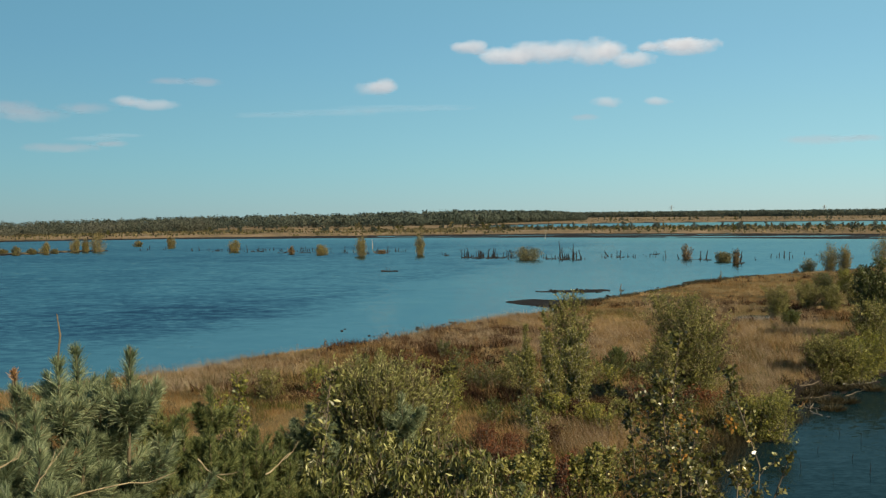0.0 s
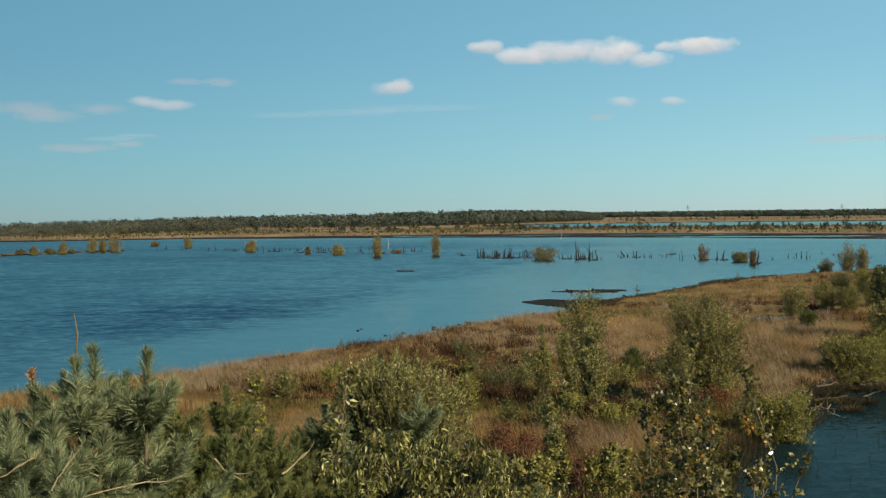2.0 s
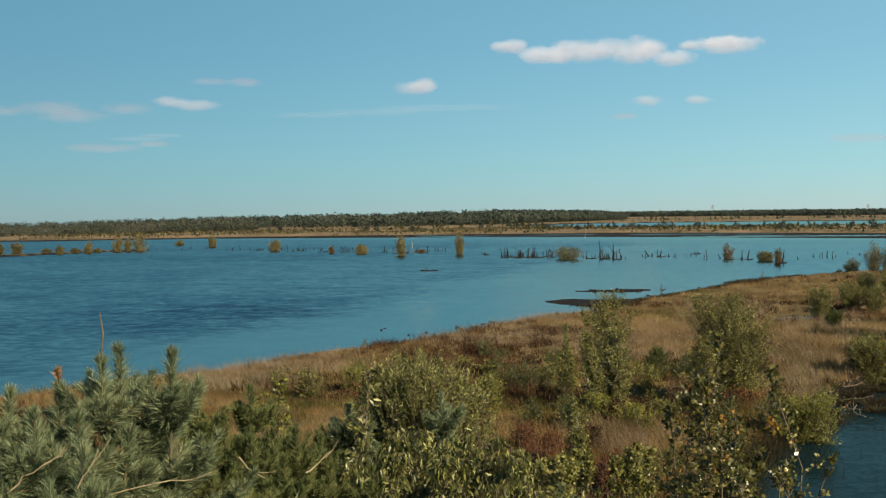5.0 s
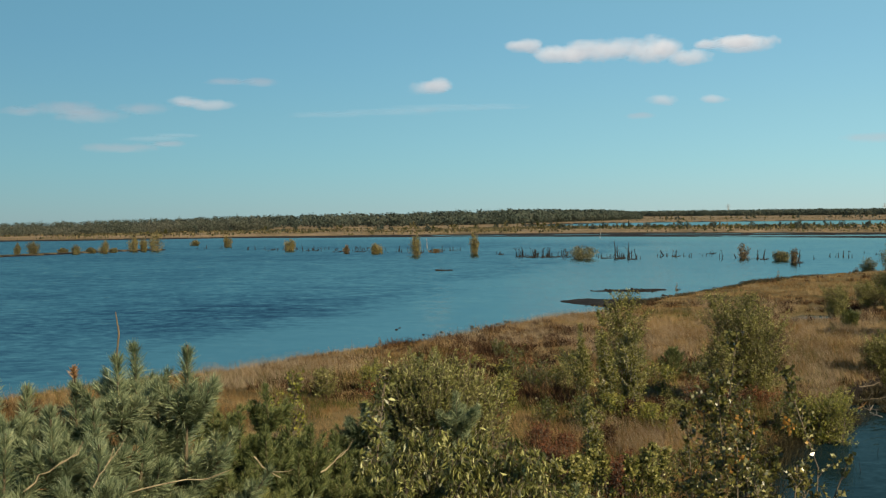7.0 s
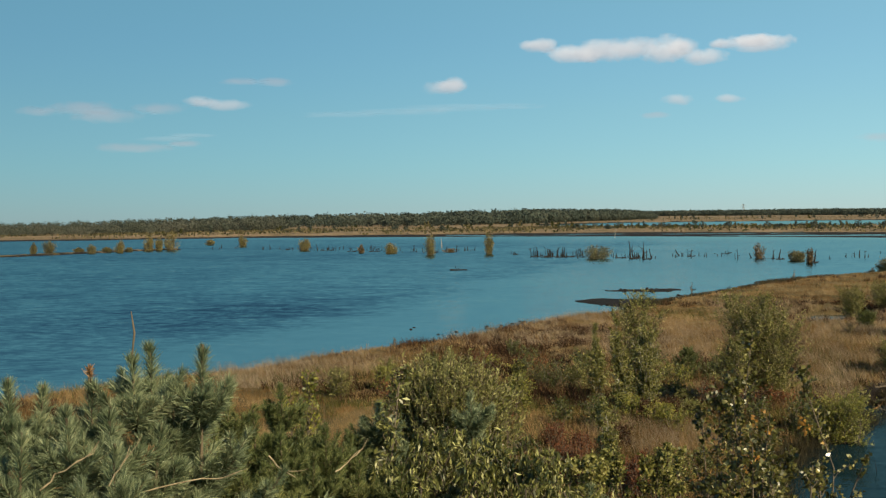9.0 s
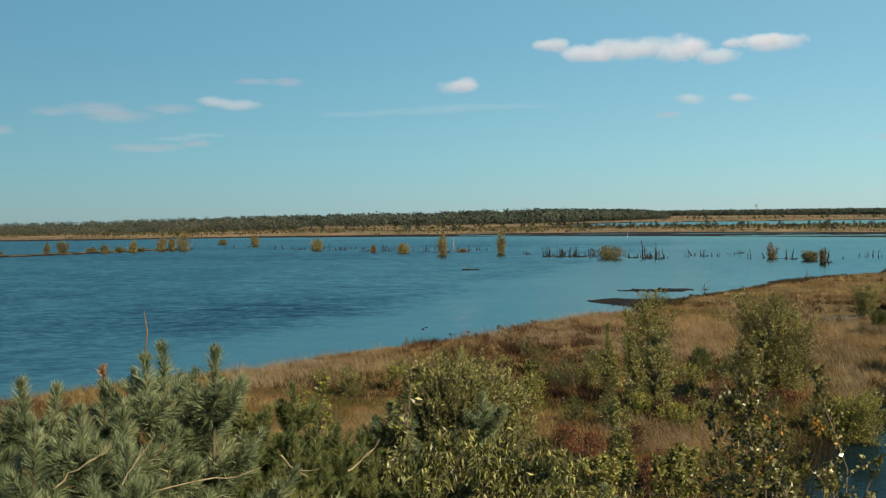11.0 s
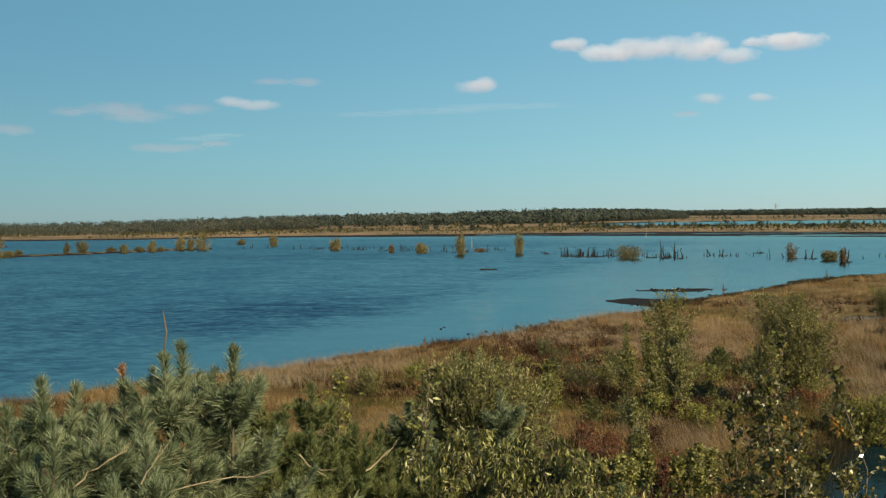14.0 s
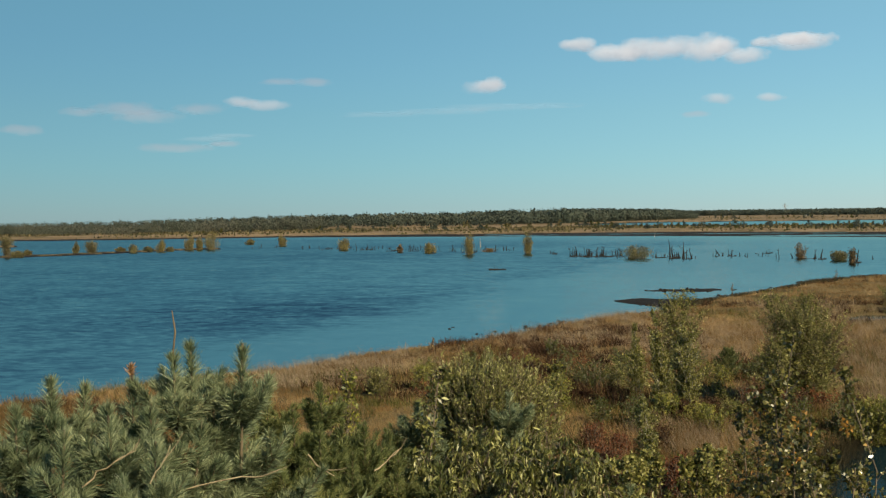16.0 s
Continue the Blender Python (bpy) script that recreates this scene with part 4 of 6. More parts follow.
wood("pine_wood", [(-111.6, 582.6, 7.6), (-81.5, 593.4, 8.6), (-40.7, 625.0, 9.2), (5.2, 722.1, 10.9), (62.3, 945.2, 11.2), (108.5, 1112.8, 10.6), (136.6, 1200.7, 6.5)], 150, 1600, 12,
     "tall far belt of pine woodland behind the heath", 62, M_WOOD, 0.4, (0.40, 0.70), (0.085, 0.14))
wood("pine_wood", [(252.3, 2587.6, 14), (342.2, 2398.7, 13.8), (463.6, 2203.4, 13.6), (538.1, 1934.8, 13.4), (675.5, 1928.0, 13.6), (793.3, 1918.1, 14)], 260, 2300, 13,
     "low wood on the horizon beyond the second lake", 36, M_WOOD, 0.2, (0.4, 0.8), (0.12, 0.19))


def scatter_shrubs():
    """Shrubs on the dam, on the heath and along the second lake: five built, the rest copies."""
    rng = np.random.default_rng(21)
    made = []
    for k in range(5):
        h, w = (2.4, 3.0, 2.0, 3.6, 2.8)[k], (2.6, 2.2, 3.2, 2.8, 2.4)[k]
        made.append((h, clump_bush("shrub", (0, 0, -50), h, w, 300 + k, (M_SHRUB, M_WOOD, M_SHRUB, M_WOOD, M_OLIVE)[k],
                                   "low bog shrub on the far bank", "shrub", "shrubs on the far banks", n=150, leaf=0.55)))
    spots = []
    for k in range(230):      # crest of the dam in front of the second lake
        u = rng.uniform(0, 1)
        x0, y0 = (1 - u) * 5 + u * 165, (1 - u) * 470 + u * 330
        spots.append((x0 + rng.normal(0, 6), y0 + rng.uniform(-5, 110) * (0.4 + u), rng.uniform(0.26, 0.66)))
    for k in range(75):      # heath in front of the left wood
        u = rng.uniform(0, 1)
        spots.append((-150 + 190 * u + rng.normal(0, 5), 395 + 90 * u + rng.uniform(0, 1) ** 1.4 * 150, rng.uniform(0.35, 0.9)))
    for k in range(75):      # heath beyond the second lake
        u = rng.uniform(0, 1)
        spots.append((90 + 400 * u + rng.normal(0, 30), 930 + rng.uniform(0, 520) + 40 * u, rng.uniform(0.5, 1.2)))
    first = set()
    for x, y, s in spots:
        z = ground_z(x, y)
        if z < 0.15:
            continue
        k = int(rng.integers(5))
        m = pose(x, y, z - 0.1, 0, 0, rng.uniform(0, 360)) @ Matrix.Scale(s, 4)
        h, ob = made[k]
        if k not in first:
            first.add(k)
            ob.matrix_basis = m
        else:
            c = copy_thing(ob, m)
            c.matrix_basis = m


scatter_shrubs()


def bank_reeds():
    """Tall withered reeds and rushes along the far banks."""
    rng = np.random.default_rng(71)
    x = np.concatenate([rng.uniform(-190, 20, 9000), rng.uniform(-10, 210, 9000), rng.uniform(60, 520, 4000)])
    y = np.concatenate([rng.uniform(358, 520, 9000), rng.uniform(320, 520, 9000), rng.uniform(880, 1500, 4000)])
    z, cov = land(x, y)
    k = (z > 0.2) & (cov > 0.5) & (fbm(x, y, 18.0, 77) > 0.42)
    x, y, z = x[k], y[k], z[k]
    n = len(x)
    d = np.stack([rng.normal(0, 0.3, n), rng.normal(0, 0.3, n), np.ones(n)], 1)
    s = rng.uniform(0.35, 0.95, n)
    v = leaves(np.stack([x, y, z - 0.05], 1), d, s, s * rng.uniform(0.5, 1.4, n), rng)
    tagged(new("bank_reeds", mesh_of("bank_reeds", *v, M_REED)), "withered reeds and rushes on the far banks", "reeds", kind="stuff")


bank_reeds()


def named_shrubs():
    """The larger dark shrubs that stand out on the dam."""
    rows = [(77.6, 453.6, 1.9, 3.4), (100.6, 421.1, 2.6, 3.6), (109.4, 403.3, 2.2, 3.6), (119.1, 385.5, 3.4, 3.4), (114.1, 390.1, 2.2, 2.6),
            (68.1, 474.2, 2.4, 4.6), (22.8, 436.1, 1.8, 3.2), (33.0, 427.5, 1.5, 3.0), (55.3, 444.3, 1.6, 2.6), (87.3, 414.9, 1.4, 3.2),
            (121.3, 367.4, 2.4, 3.8), (125.7, 363.4, 2.8, 3.6), (-41.9, 454.4, 2.4, 4.0), (-24.7, 440.9, 1.7, 4.0)]
    for k, (x, y, h, w) in enumerate(rows):
        clump_bush("shrub", (x, y, ground_z(x, y) - 0.1), h, w, 340 + k, M_WOOD, "dark rounded shrub on the far dam", "shrub", "shrubs on the far banks", n=170, leaf=0.5)


named_shrubs()


def pylon(at, h):
    """A lattice mast of a power line: four legs, braces and three cross arms."""
    thing = root("pylon", at, "grey lattice power pylon on the horizon", "pylon", "pylons on the horizon")
    b, t = 0.11 * h, 0.018 * h
    for sx in (-1, 1):
        for sy in (-1, 1):
            part("leg", mesh_of("leg", *tube([(sx * b, sy * b, -0.5), (sx * t, sy * t, h)], [0.28, 0.2], 4), M_STEEL), thing)
    for z in (0.15, 0.3, 0.45, 0.6, 0.75):
        w, w2 = b + (t - b) * z, b + (t - b) * (z + 0.15)
        for s in (-1, 1):
            part("brace", mesh_of("brace", *tube([(-w, s * w, z * h), (w2, s * w2, (z + 0.15) * h)], [0.14, 0.14], 4), M_STEEL), thing)
    for z, w in ((0.70, 0.20), (0.82, 0.26), (0.93, 0.17)):
        part("cross_arm", mesh_of("cross_arm", *tube([(-w * h, 0, z * h), (0, 0, z * h + 0.9), (w * h, 0, z * h)], [0.15, 0.3, 0.15], 4), M_STEEL), thing)


for x, y, z in ((448.72, 2459.40, 23.05), (787.16, 2582.71, 22.65)):
    pylon((x, y, 0.6), z - 0.6)


# ---------------------------------------------------------------- bushes and dead trees in the water
def water_bushes():
    rows = [(-73.7, 215.6, 1.45, 1.5), (-73.1, 221.9, 0.8, 1.6), (-70.4, 221.0, 2.0, 1.7), (-69.6, 224.1, 0.9, 1.3), (-68.0, 230.6, 2.5, 2.0), (-66.3, 231.9, 2.2, 1.7), (-64.2, 233.0, 3.4, 2.6),
            (-67.4, 275.8, 1.2, 2.0), (-56.4, 259.3, 2.3, 1.7), (-37.5, 224.1, 2.3, 2.0), (-25.1, 206.7, 1.2, 1.0), (-19.6, 202.0, 1.6, 2.0), (-12.5, 191.3, 2.9, 1.9),
            (-10.4, 205.2, 0.7, 2.0), (-3.7, 194.2, 3.0, 1.5), (11.4, 169.8, 1.75, 3.3), (32.3, 166.2, 1.8, 1.8), (35.2, 157.1, 1.2, 2.0), (35.1, 149.7, 1.7, 0.9),
            (-89.1, 198.5, 3.0, 1.5), (-85.9, 195.0, 1.0, 2.2), (-86.4, 200.6, 0.8, 1.2), (-83.9, 215.2, 1.8, 1.2), (-80.7, 214.4, 2.0, 2.2), (-77.6, 220.2, 0.7, 1.5),
            (-123.8, 275.2, 2.0, 4.0)]
    for k, (x, y, h, w) in enumerate(rows):
        gold = k in (2, 4, 5, 6, 8, 9, 11, 12, 14, 15, 17)
        rusty = k in (10, 13, 16, 18)
        mat = (M_GOLD if k not in (15, 17) else M_OLIVE) if gold else (M_OLIVE if not rusty else M_RUSTGOLD)
        z = max(-0.05, ground_z(x, y))
        lab = ("yellowing willow bush standing in the shallow lake" if gold else
               "rust-tinged bush among dead stumps in the lake" if rusty else "olive green bush on a flooded peat ridge")
        b = feather_bush("willow_bush", (x, y, z - 0.15), h * 1.2, w * 1.12, 400 + k, mat, lab, "bush", "bushes in the lake", n=900 if rusty else 1900, wands=12 if rusty else 18, leaf=0.19)
        peat = [tube([(math.cos(a) * w * 0.1, math.sin(a) * w * 0.1, -0.6), (math.cos(a) * w * 0.34, math.sin(a) * w * 0.34, 0.01 + 0.04 * (k % 3 == 0)),
                      (math.cos(a) * w * 0.62, math.sin(a) * w * 0.62, -0.6)], [0.06 * w, 0.075 * w, 0.06], 6) for a in np.arange(0, 6.28, 0.9)]
        part("root_mound", mesh_of("root_mound", *joined(peat), M_PEAT), b, "dark peat mound at the water line")


water_bushes()


def dead_trees():
    """Drowned trunks in loose groups: middle of the group, reach across and along, how many, height."""
    groups = [(-56.2, 241.9, 3, 5, 5, 0.7), (-43.8, 233.6, 5, 6, 7, 0.8), (-32.1, 225.9, 8, 6, 30, 0.95), (-39.7, 228.4, 4, 5, 9, 0.9), (-23.8, 219.5, 4, 6, 12, 0.95), (-16.1, 210.2, 4, 5, 12, 0.95),
              (-10.2, 214.9, 3, 4, 12, 0.85), (-6.7, 213.8, 1.5, 5, 3, 1.2), (0.0, 193.0, 1.6, 4, 4, 0.6), (4.1, 181.2, 2.2, 3, 24, 1.2), (6.8, 180.5, 1.8, 3, 20, 1.1),
              (9.9, 182.1, 1.8, 3, 7, 1.2), (11.8, 176.6, 0.8, 2, 6, 2.0), (14.3, 175.9, 1.0, 3, 5, 1.4), (17.1, 170.5, 0.9, 2, 12, 2.0), (18.5, 167.9, 0.5, 2, 3, 1.6),
              (15.7, 173.1, 1.8, 2, 10, 0.55), (22.1, 176.1, 0.6, 2, 2, 1.1), (24.7, 177.7, 1.3, 3, 8, 1.2), (25.9, 175.0, 1.0, 3, 4, 1.0), (29.3, 176.4, 1.0, 2, 4, 0.6),
              (29.4, 164.9, 0.2, 1, 2, 1.6), (34.1, 163.6, 0.8, 2, 4, 1.6), (40.3, 161.9, 0.3, 1, 2, 1.0), (35.5, 151.4, 0.5, 1, 3, 1.9), (45.1, 169.4, 0.8, 2, 3, 1.0),
              (46.5, 169.0, 0.8, 3, 6, 1.1), (52.4, 177.0, 1.5, 3, 3, 0.8), (32.0, 166.3, 0.8, 1, 3, 0.9)]
    rng = np.random.default_rng(5)
    k = 0
    for x, y, sx, sy, n, h in groups:
        for i in range(n):
            px, py = x + rng.normal(0, 0.6) * sx, y + rng.normal(0, 0.6) * sy
            if ground_z(px, py) > 0.1:
                continue
            hh = h * (0.2 + 1.05 * rng.uniform(0, 1) ** 1.6) * (0.68 if px > 20 else 1.0)
            kind = "post" if rng.random() < 0.88 else "snag"
            stump("dead_tree", (px, py, 0), hh, 900 + k, "dead trees in the lake", "dark splintered dead tree standing in the lake", M_DEAD, kind)
            k += 1
    for x, y, ln, tn, tl in ((31.0, 186.3, 2.6, 0.1, 0.06), (5.7, 178.3, 2.6, 0.3, 0.03), (15.5, 170.9, 3.0, -0.1, 0.04), (9.1, 175.0, 2.2, 0.2, 0.1),
                             (33.1, 163.9, 1.6, -0.1, 0.05), (-33.2, 222.6, 2.4, 0.1, 0.1), (-13.3, 203.0, 2.5, 0.2, 0.05), (-5.9, 137.0, 1.9, 0.05, 0.0), (3.5, 179.0, 1.5, 0.4, 0.08), (4.6, 176.3, 1.2, -0.2, 0.05), (6.9, 175.6, 1.8, 0.1, 0.06), (8.3, 177.6, 1.3, 0.5, 0.1),
                             (16.4, 168.4, 1.6, 0.3, 0.06), (17.8, 165.9, 1.2, -0.3, 0.08), (14.7, 171.1, 1.4, 0.0, 0.04), (0.5, 190.1, 0.8, 0.2, 0.1), (-23.5, 212.6, 2.0, 0.1, 0.08), (-27.5, 213.9, 1.8, -0.2, 0.08),
                             (-41.9, 229.2, 2.0, 0.1, 0.1), (24.8, 175.3, 1.2, 0.2, 0.1), (35.6, 149.5, 1.0, 0.3, 0.08), (34.1, 161.5, 1.1, 0.2, 0.1)):
        fallen_log("drift_log", (x, y, 0.06 if tn < 0.3 else 0.1), ln, tn, tl, 0.10, M_DEAD, "dark waterlogged trunk lying in the lake", int(x * 10) % 97, "drift logs in the lake")
    stump("dead_birch", (26.0, 320.1, 0), 2.6, 77, "", "bleached dead birch trunk at the foot of the dam", M_BLEACHED)
    stump("dead_birch", (-13.2, 234.6, 0), 1.8, 78, "", "pale bleached stump standing in the lake", M_BLEACHED)


dead_trees()


# ---------------------------------------------------------------- clouds
def cloud(label, puffs, mat, group="fair weather clouds"):
    """One cloud of several puffs, each a lumpy flattened body: middle, width, height."""
    rng = np.random.default_rng(int(abs(puffs[0][0])) + 3)
    thing = root("cloud", puffs[0][:3], label, "cloud", group)
    base = Vector(puffs[0][:3])
    for x, y, z, w, h in puffs:
        bm = bmesh.new()
        bmesh.ops.create_icosphere(bm, subdivisions=4, radius=1.0)
        off = Vector(rng.uniform(-50, 50, 3))
        for v in bm.verts:
            v.co *= 1.0 + 0.15 * abs(noise.noise(v.co * 1.8 + off))
            if v.co.z < 0:
                v.co.z *= 0.8
        me = bpy.data.meshes.new("puff")
        bm.to_mesh(me)
        bm.free()
        me.materials.append(mat)
        p = part("puff", me, thing)
        p.rotation_euler = (0, 0, -math.atan2(x, y))
        p.scale = (w * 1.02, w * 0.3, h * 0.92)
        p.location = Vector((x, y, z)) - base


cloud("white cumulus bank with bright lumpy tops", [(82.0, 3599.1, 489.2, 72, 31),
      (185.7, 3595.2, 462.5, 102, 38),
      (274.5, 3589.5, 471.2, 110, 49),
      (350.0, 3582.9, 476.7, 79, 41),
      (441.7, 3572.8, 464.0, 92, 54),
      (478.8, 3568.0, 473.7, 59, 38),
      (542.9, 3558.8, 446.0, 79, 36),
      (588.4, 3551.6, 478.6, 51, 22),
      (694.5, 3532.4, 476.9, 118, 36),
      (679.7, 3535.3, 485.4, 69, 26)], M_CLOUD)
cloud("small white cumulus puff", [(-191.7, 3594.9, 373.1, 69, 33), (-169.0, 3596.0, 379.3, 51, 33)], M_CLOUD_SMALL)
cloud("small white cumulus puff", [(467.3, 3569.5, 327.0, 56, 23)], M_CLOUD_SMALL)
cloud("small white cumulus puff", [(602.9, 3549.1, 325.9, 54, 20)], M_CLOUD_SMALL)
cloud("thin faint pinkish cloud shred", [(408.2, 3576.8, 284.2, 59, 15)], M_CLOUD_THIN)
cloud("small white cumulus streak", [(-877.6, 3491.4, 335.2, 61, 23), (-807.1, 3508.4, 324.3, 90, 26)], M_CLOUD_SMALL)
cloud("thin faint pinkish cloud shred", [(-989.8, 3461.3, 313.8, 97, 22)], M_CLOUD_THIN)
cloud("thin faint pinkish cloud shred", [(-1182.9, 3400.1, 313.5, 128, 26), (-1119.8, 3421.4, 292.2, 141, 28)], M_CLOUD_THIN)
cloud("thin faint pinkish cloud shred", [(-1287.4, 3361.9, 302.7, 84, 19)], M_CLOUD_THIN)
cloud("thin faint pinkish cloud shred", [(-762.8, 3518.3, 391.7, 77, 14), (-670.6, 3537.0, 392.0, 72, 19)], M_CLOUD_THIN)
cloud("thin faint pinkish cloud shred", [(-1052.3, 3442.8, 204.4, 141, 19)], M_CLOUD_THIN)
cloud("thin whitish cloud wisp", [(-962.5, 3468.9, 229.9, 115, 10), (-897.3, 3486.4, 239.5, 90, 9)], M_CLOUD_WISP)
cloud("thin faint pinkish cloud shred", [(-914.4, 3481.9, 215.6, 64, 14)], M_CLOUD_THIN)
cloud("thin faint pinkish cloud shred", [(-1431.0, 3303.4, 251.4, 77, 23)], M_CLOUD_THIN)
cloud("long thin vapour trail", [(-486.0, 3567.0, 298.2, 154, 10), (-317.0, 3586.0, 305.0, 192, 10), (-171.3, 3595.9, 314.7, 192, 12), (-25.7, 3599.9, 317.4, 166, 9)], M_CLOUD_WISP)
cloud("thin faint cloud shred", [(1027.0, 3450.4, 206.5, 141, 19), (1139.6, 3414.9, 207.9, 77, 15)], M_CLOUD_THIN)


# ---------------------------------------------------------------- near land: grass, sedge, heather
def view_scatter(n, r0, r1, a0, a1, rng):
    """Places over a fan of the near land, thinning out with distance."""
    r = np.exp(rng.uniform(math.log(r0), math.log(r1), n))
    a = np.radians(rng.uniform(a0, a1, n))
    return r * np.sin(a), r * np.cos(a)


def heath_share(x, y):
    """0..1: where heather takes the place of grass."""
    k = np.exp(-(((x - 0.9) / 4.6) ** 2 + ((y - 56 - 0.35 * x) / 6.5) ** 2)) * 1.1
    k = k + 0.65 * np.exp(-(((x - 19.0) / 7.0) ** 2 + ((y - 76) / 6.0) ** 2))
    k = k + 0.55 * np.exp(-(((x + 4.5) / 3.0) ** 2 + ((y - 42) / 4.0) ** 2))
    k = k + 1.2 * np.exp(-(((x - 1.1) / 2.6) ** 2 + ((y - 50.5) / 3.6) ** 2))
    for gx, gy in ((1.3, 38.9), (0.7, 43.1), (6.9, 45.9)):
        k = k + 0.75 * np.exp(-(((x - gx) / 1.8) ** 2 + ((y - gy) / 3.0) ** 2))
    k = k + 0.9 * np.clip(fbm(x, y, 6.0, 45) - 0.56, 0, 1) * 3
    return np.clip(k * (0.35 + 1.3 * fbm(x, y, 2.6, 33)), 0, 1)


def blades(x, y, h, w, rng, lean=(-0.2, 0.02), tilt=0.5):
    n = len(x)
    z = land(x, y)[0]
    a = rng.uniform(0, 2 * np.pi, n)
    s = np.stack([np.cos(a), np.sin(a), np.zeros(n)], 1) * (w / 2)[:, None]
    b = np.stack([x, y, z - 0.03], 1)
    d = np.stack([lean[0] + rng.normal(0, tilt, n), lean[1] + rng.normal(0, tilt, n), np.ones(n)], 1)
    t = b + unit(d) * h[:, None]
    v = np.stack([b - s, b + s, t], 1)
    return v.reshape(-1, 3), np.arange(3 * n).reshape(-1, 3)


def keep_land(x, y, lo=0.10):
    z, c = land(x, y)
    return (z > lo) & (c > 0.35) & (y < 170)


def build_grass():
    rng = np.random.default_rng(41)
    cx, cy = view_scatter(48000, 15, 150, -30, 24, rng)
    k = keep_land(cx, cy)
    cx, cy = cx[k], cy[k]
    vigor = fbm(cx, cy, 5.0, 31) * 0.7 + fbm(cx, cy, 18.0, 32) * 0.5
    k = heath_share(cx, cy) < rng.uniform(0.4, 1.3, len(cx))
    cx, cy, vigor = cx[k], cy[k], vigor[k]
    rep = 17
    r = np.hypot(cx, cy)
    size = np.clip(0.35 + inside_by(cx, cy, NEAR_LAND) * 0.16, 0.35, 1) * (0.17 + 0.62 * np.clip(vigor - 0.38, 0, 0.6)) * rng.uniform(0.55, 1.4, len(cx))
    tall = (rng.random(len(cx)) < 0.16) & (fbm(cx, cy, 3.0, 38) > 0.45)
    size = np.where(tall, size * 1.9, size)
    x = np.repeat(cx, rep) + rng.normal(0, 1, len(cx) * rep) * np.repeat(0.10 + r * 0.0022, rep)
    y = np.repeat(cy, rep) + rng.normal(0, 1, len(cx) * rep) * np.repeat(0.10 + r * 0.0022, rep)
    h = np.repeat(size, rep) * rng.uniform(0.5, 1.15, len(x))
    w = (0.006 + 0.00017 * np.repeat(r, rep)) * rng.uniform(0.7, 1.3, len(x))
    tagged(new("moor_grass", mesh_of("moor_grass", *blades(x, y, h, w, rng), M_GRASS)), "withered ochre tussocks of moor grass", "grass", kind="stuff")
    # greener sedge in the hollows and along the ditch
    cx, cy = view_scatter(14000, 16, 110, -26, 24, rng)
    k = keep_land(cx, cy, 0.02)
    cx, cy = cx[k], cy[k]
    wet = np.exp(-(inside_by(cx, cy, DITCH) / 3.5) ** 2) + 1.5 * np.clip(fbm(cx, cy, 7.0, 35) - 0.48, 0, 1) * 4 * (np.hypot(cx, cy) < 46)
    for gx, gy, gw in ((14.4, 52.8, 1.8), (14.5, 50.5, 1.8), (9.6, 38.4, 1.8), (10.6, 38.3, 1.8), (14.2, 59.9, 1.8), (-3.9, 40.0, 1.8), (-3.2, 46.0, 2.1), (-4.6, 38.8, 1.7), (-1.7, 40.0, 1.8), (10.9, 45.9, 2.1), (11.8, 52.6, 2.4), (3.7, 36.5, 1.5), (10.6, 68.5, 2.9), (8.1, 36.5, 1.5), (0.5, 38.8, 1.7), (1.3, 36.5, 1.5)):
        wet = wet + 1.5 * np.exp(-((cx - gx) ** 2 + ((cy - gy) / 1.5) ** 2) / (1.25 * gw) ** 2)
    k = wet > rng.uniform(0.25, 1.2, len(cx))
    cx, cy = cx[k], cy[k]
    rep = 22
    x = np.repeat(cx, rep) + rng.normal(0, 0.16, len(cx) * rep)
    y = np.repeat(cy, rep) + rng.normal(0, 0.16, len(cx) * rep)
    h = rng.uniform(0.15, 0.42, len(x))
    w = (0.008 + 0.0002 * np.hypot(x, y)) * rng.uniform(0.7, 1.3, len(x))
    tagged(new("green_sedge", mesh_of("green_sedge", *blades(x, y, h, w, rng, tilt=0.4), M_GREENGRASS)), "olive green sedge in the wet hollows", "grass", kind="stuff")
    # pale plumed grass in wind-combed stands
    cx, cy = view_scatter(26000, 17, 120, -24, 24, rng)
    k = keep_land(cx, cy)
    cx, cy = cx[k], cy[k]
    stand = 0.10 * np.clip(fbm(cx, cy, 4.0, 43) - 0.45, 0, 1) * 4
    for gx, gy, gw in ((13.7, 55.8, 1.7), (15.7, 58.3, 1.7), (11.6, 45.4, 1.7), (13.1, 47.1, 1.7), (11.9, 51.2, 1.7), (14.3, 56.1, 3.1), (16.5, 68.2, 3.6), (10.4, 40.0, 2.1), (14.4, 61.6, 3.3), (15.5, 74.4, 3.7), (7.8, 58.9, 3.2), (6.0, 51.6, 2.9), (3.2, 31.8, 1.2), (3.8, 30.3, 1.0), (3.4, 68.9, 3.6), (0.2, 56.5, 3.1), (-6.5, 46.1, 2.6), (-8.4, 44.4, 2.4)):
        stand = stand + 1.35 * np.exp(-(((cx - gx) / gw) ** 2 + ((cy - gy) / (1.6 * gw)) ** 2))
    k = stand * (0.4 + 1.1 * fbm(cx, cy, 1.8, 44)) > rng.uniform(0.3, 1.1, len(cx))
    cx, cy = cx[k], cy[k]
    rep = 30
    r = np.repeat(np.hypot(cx, cy), rep)
    x = np.repeat(cx, rep) + rng.normal(0, 1, len(r)) * (0.09 + r * 0.002)
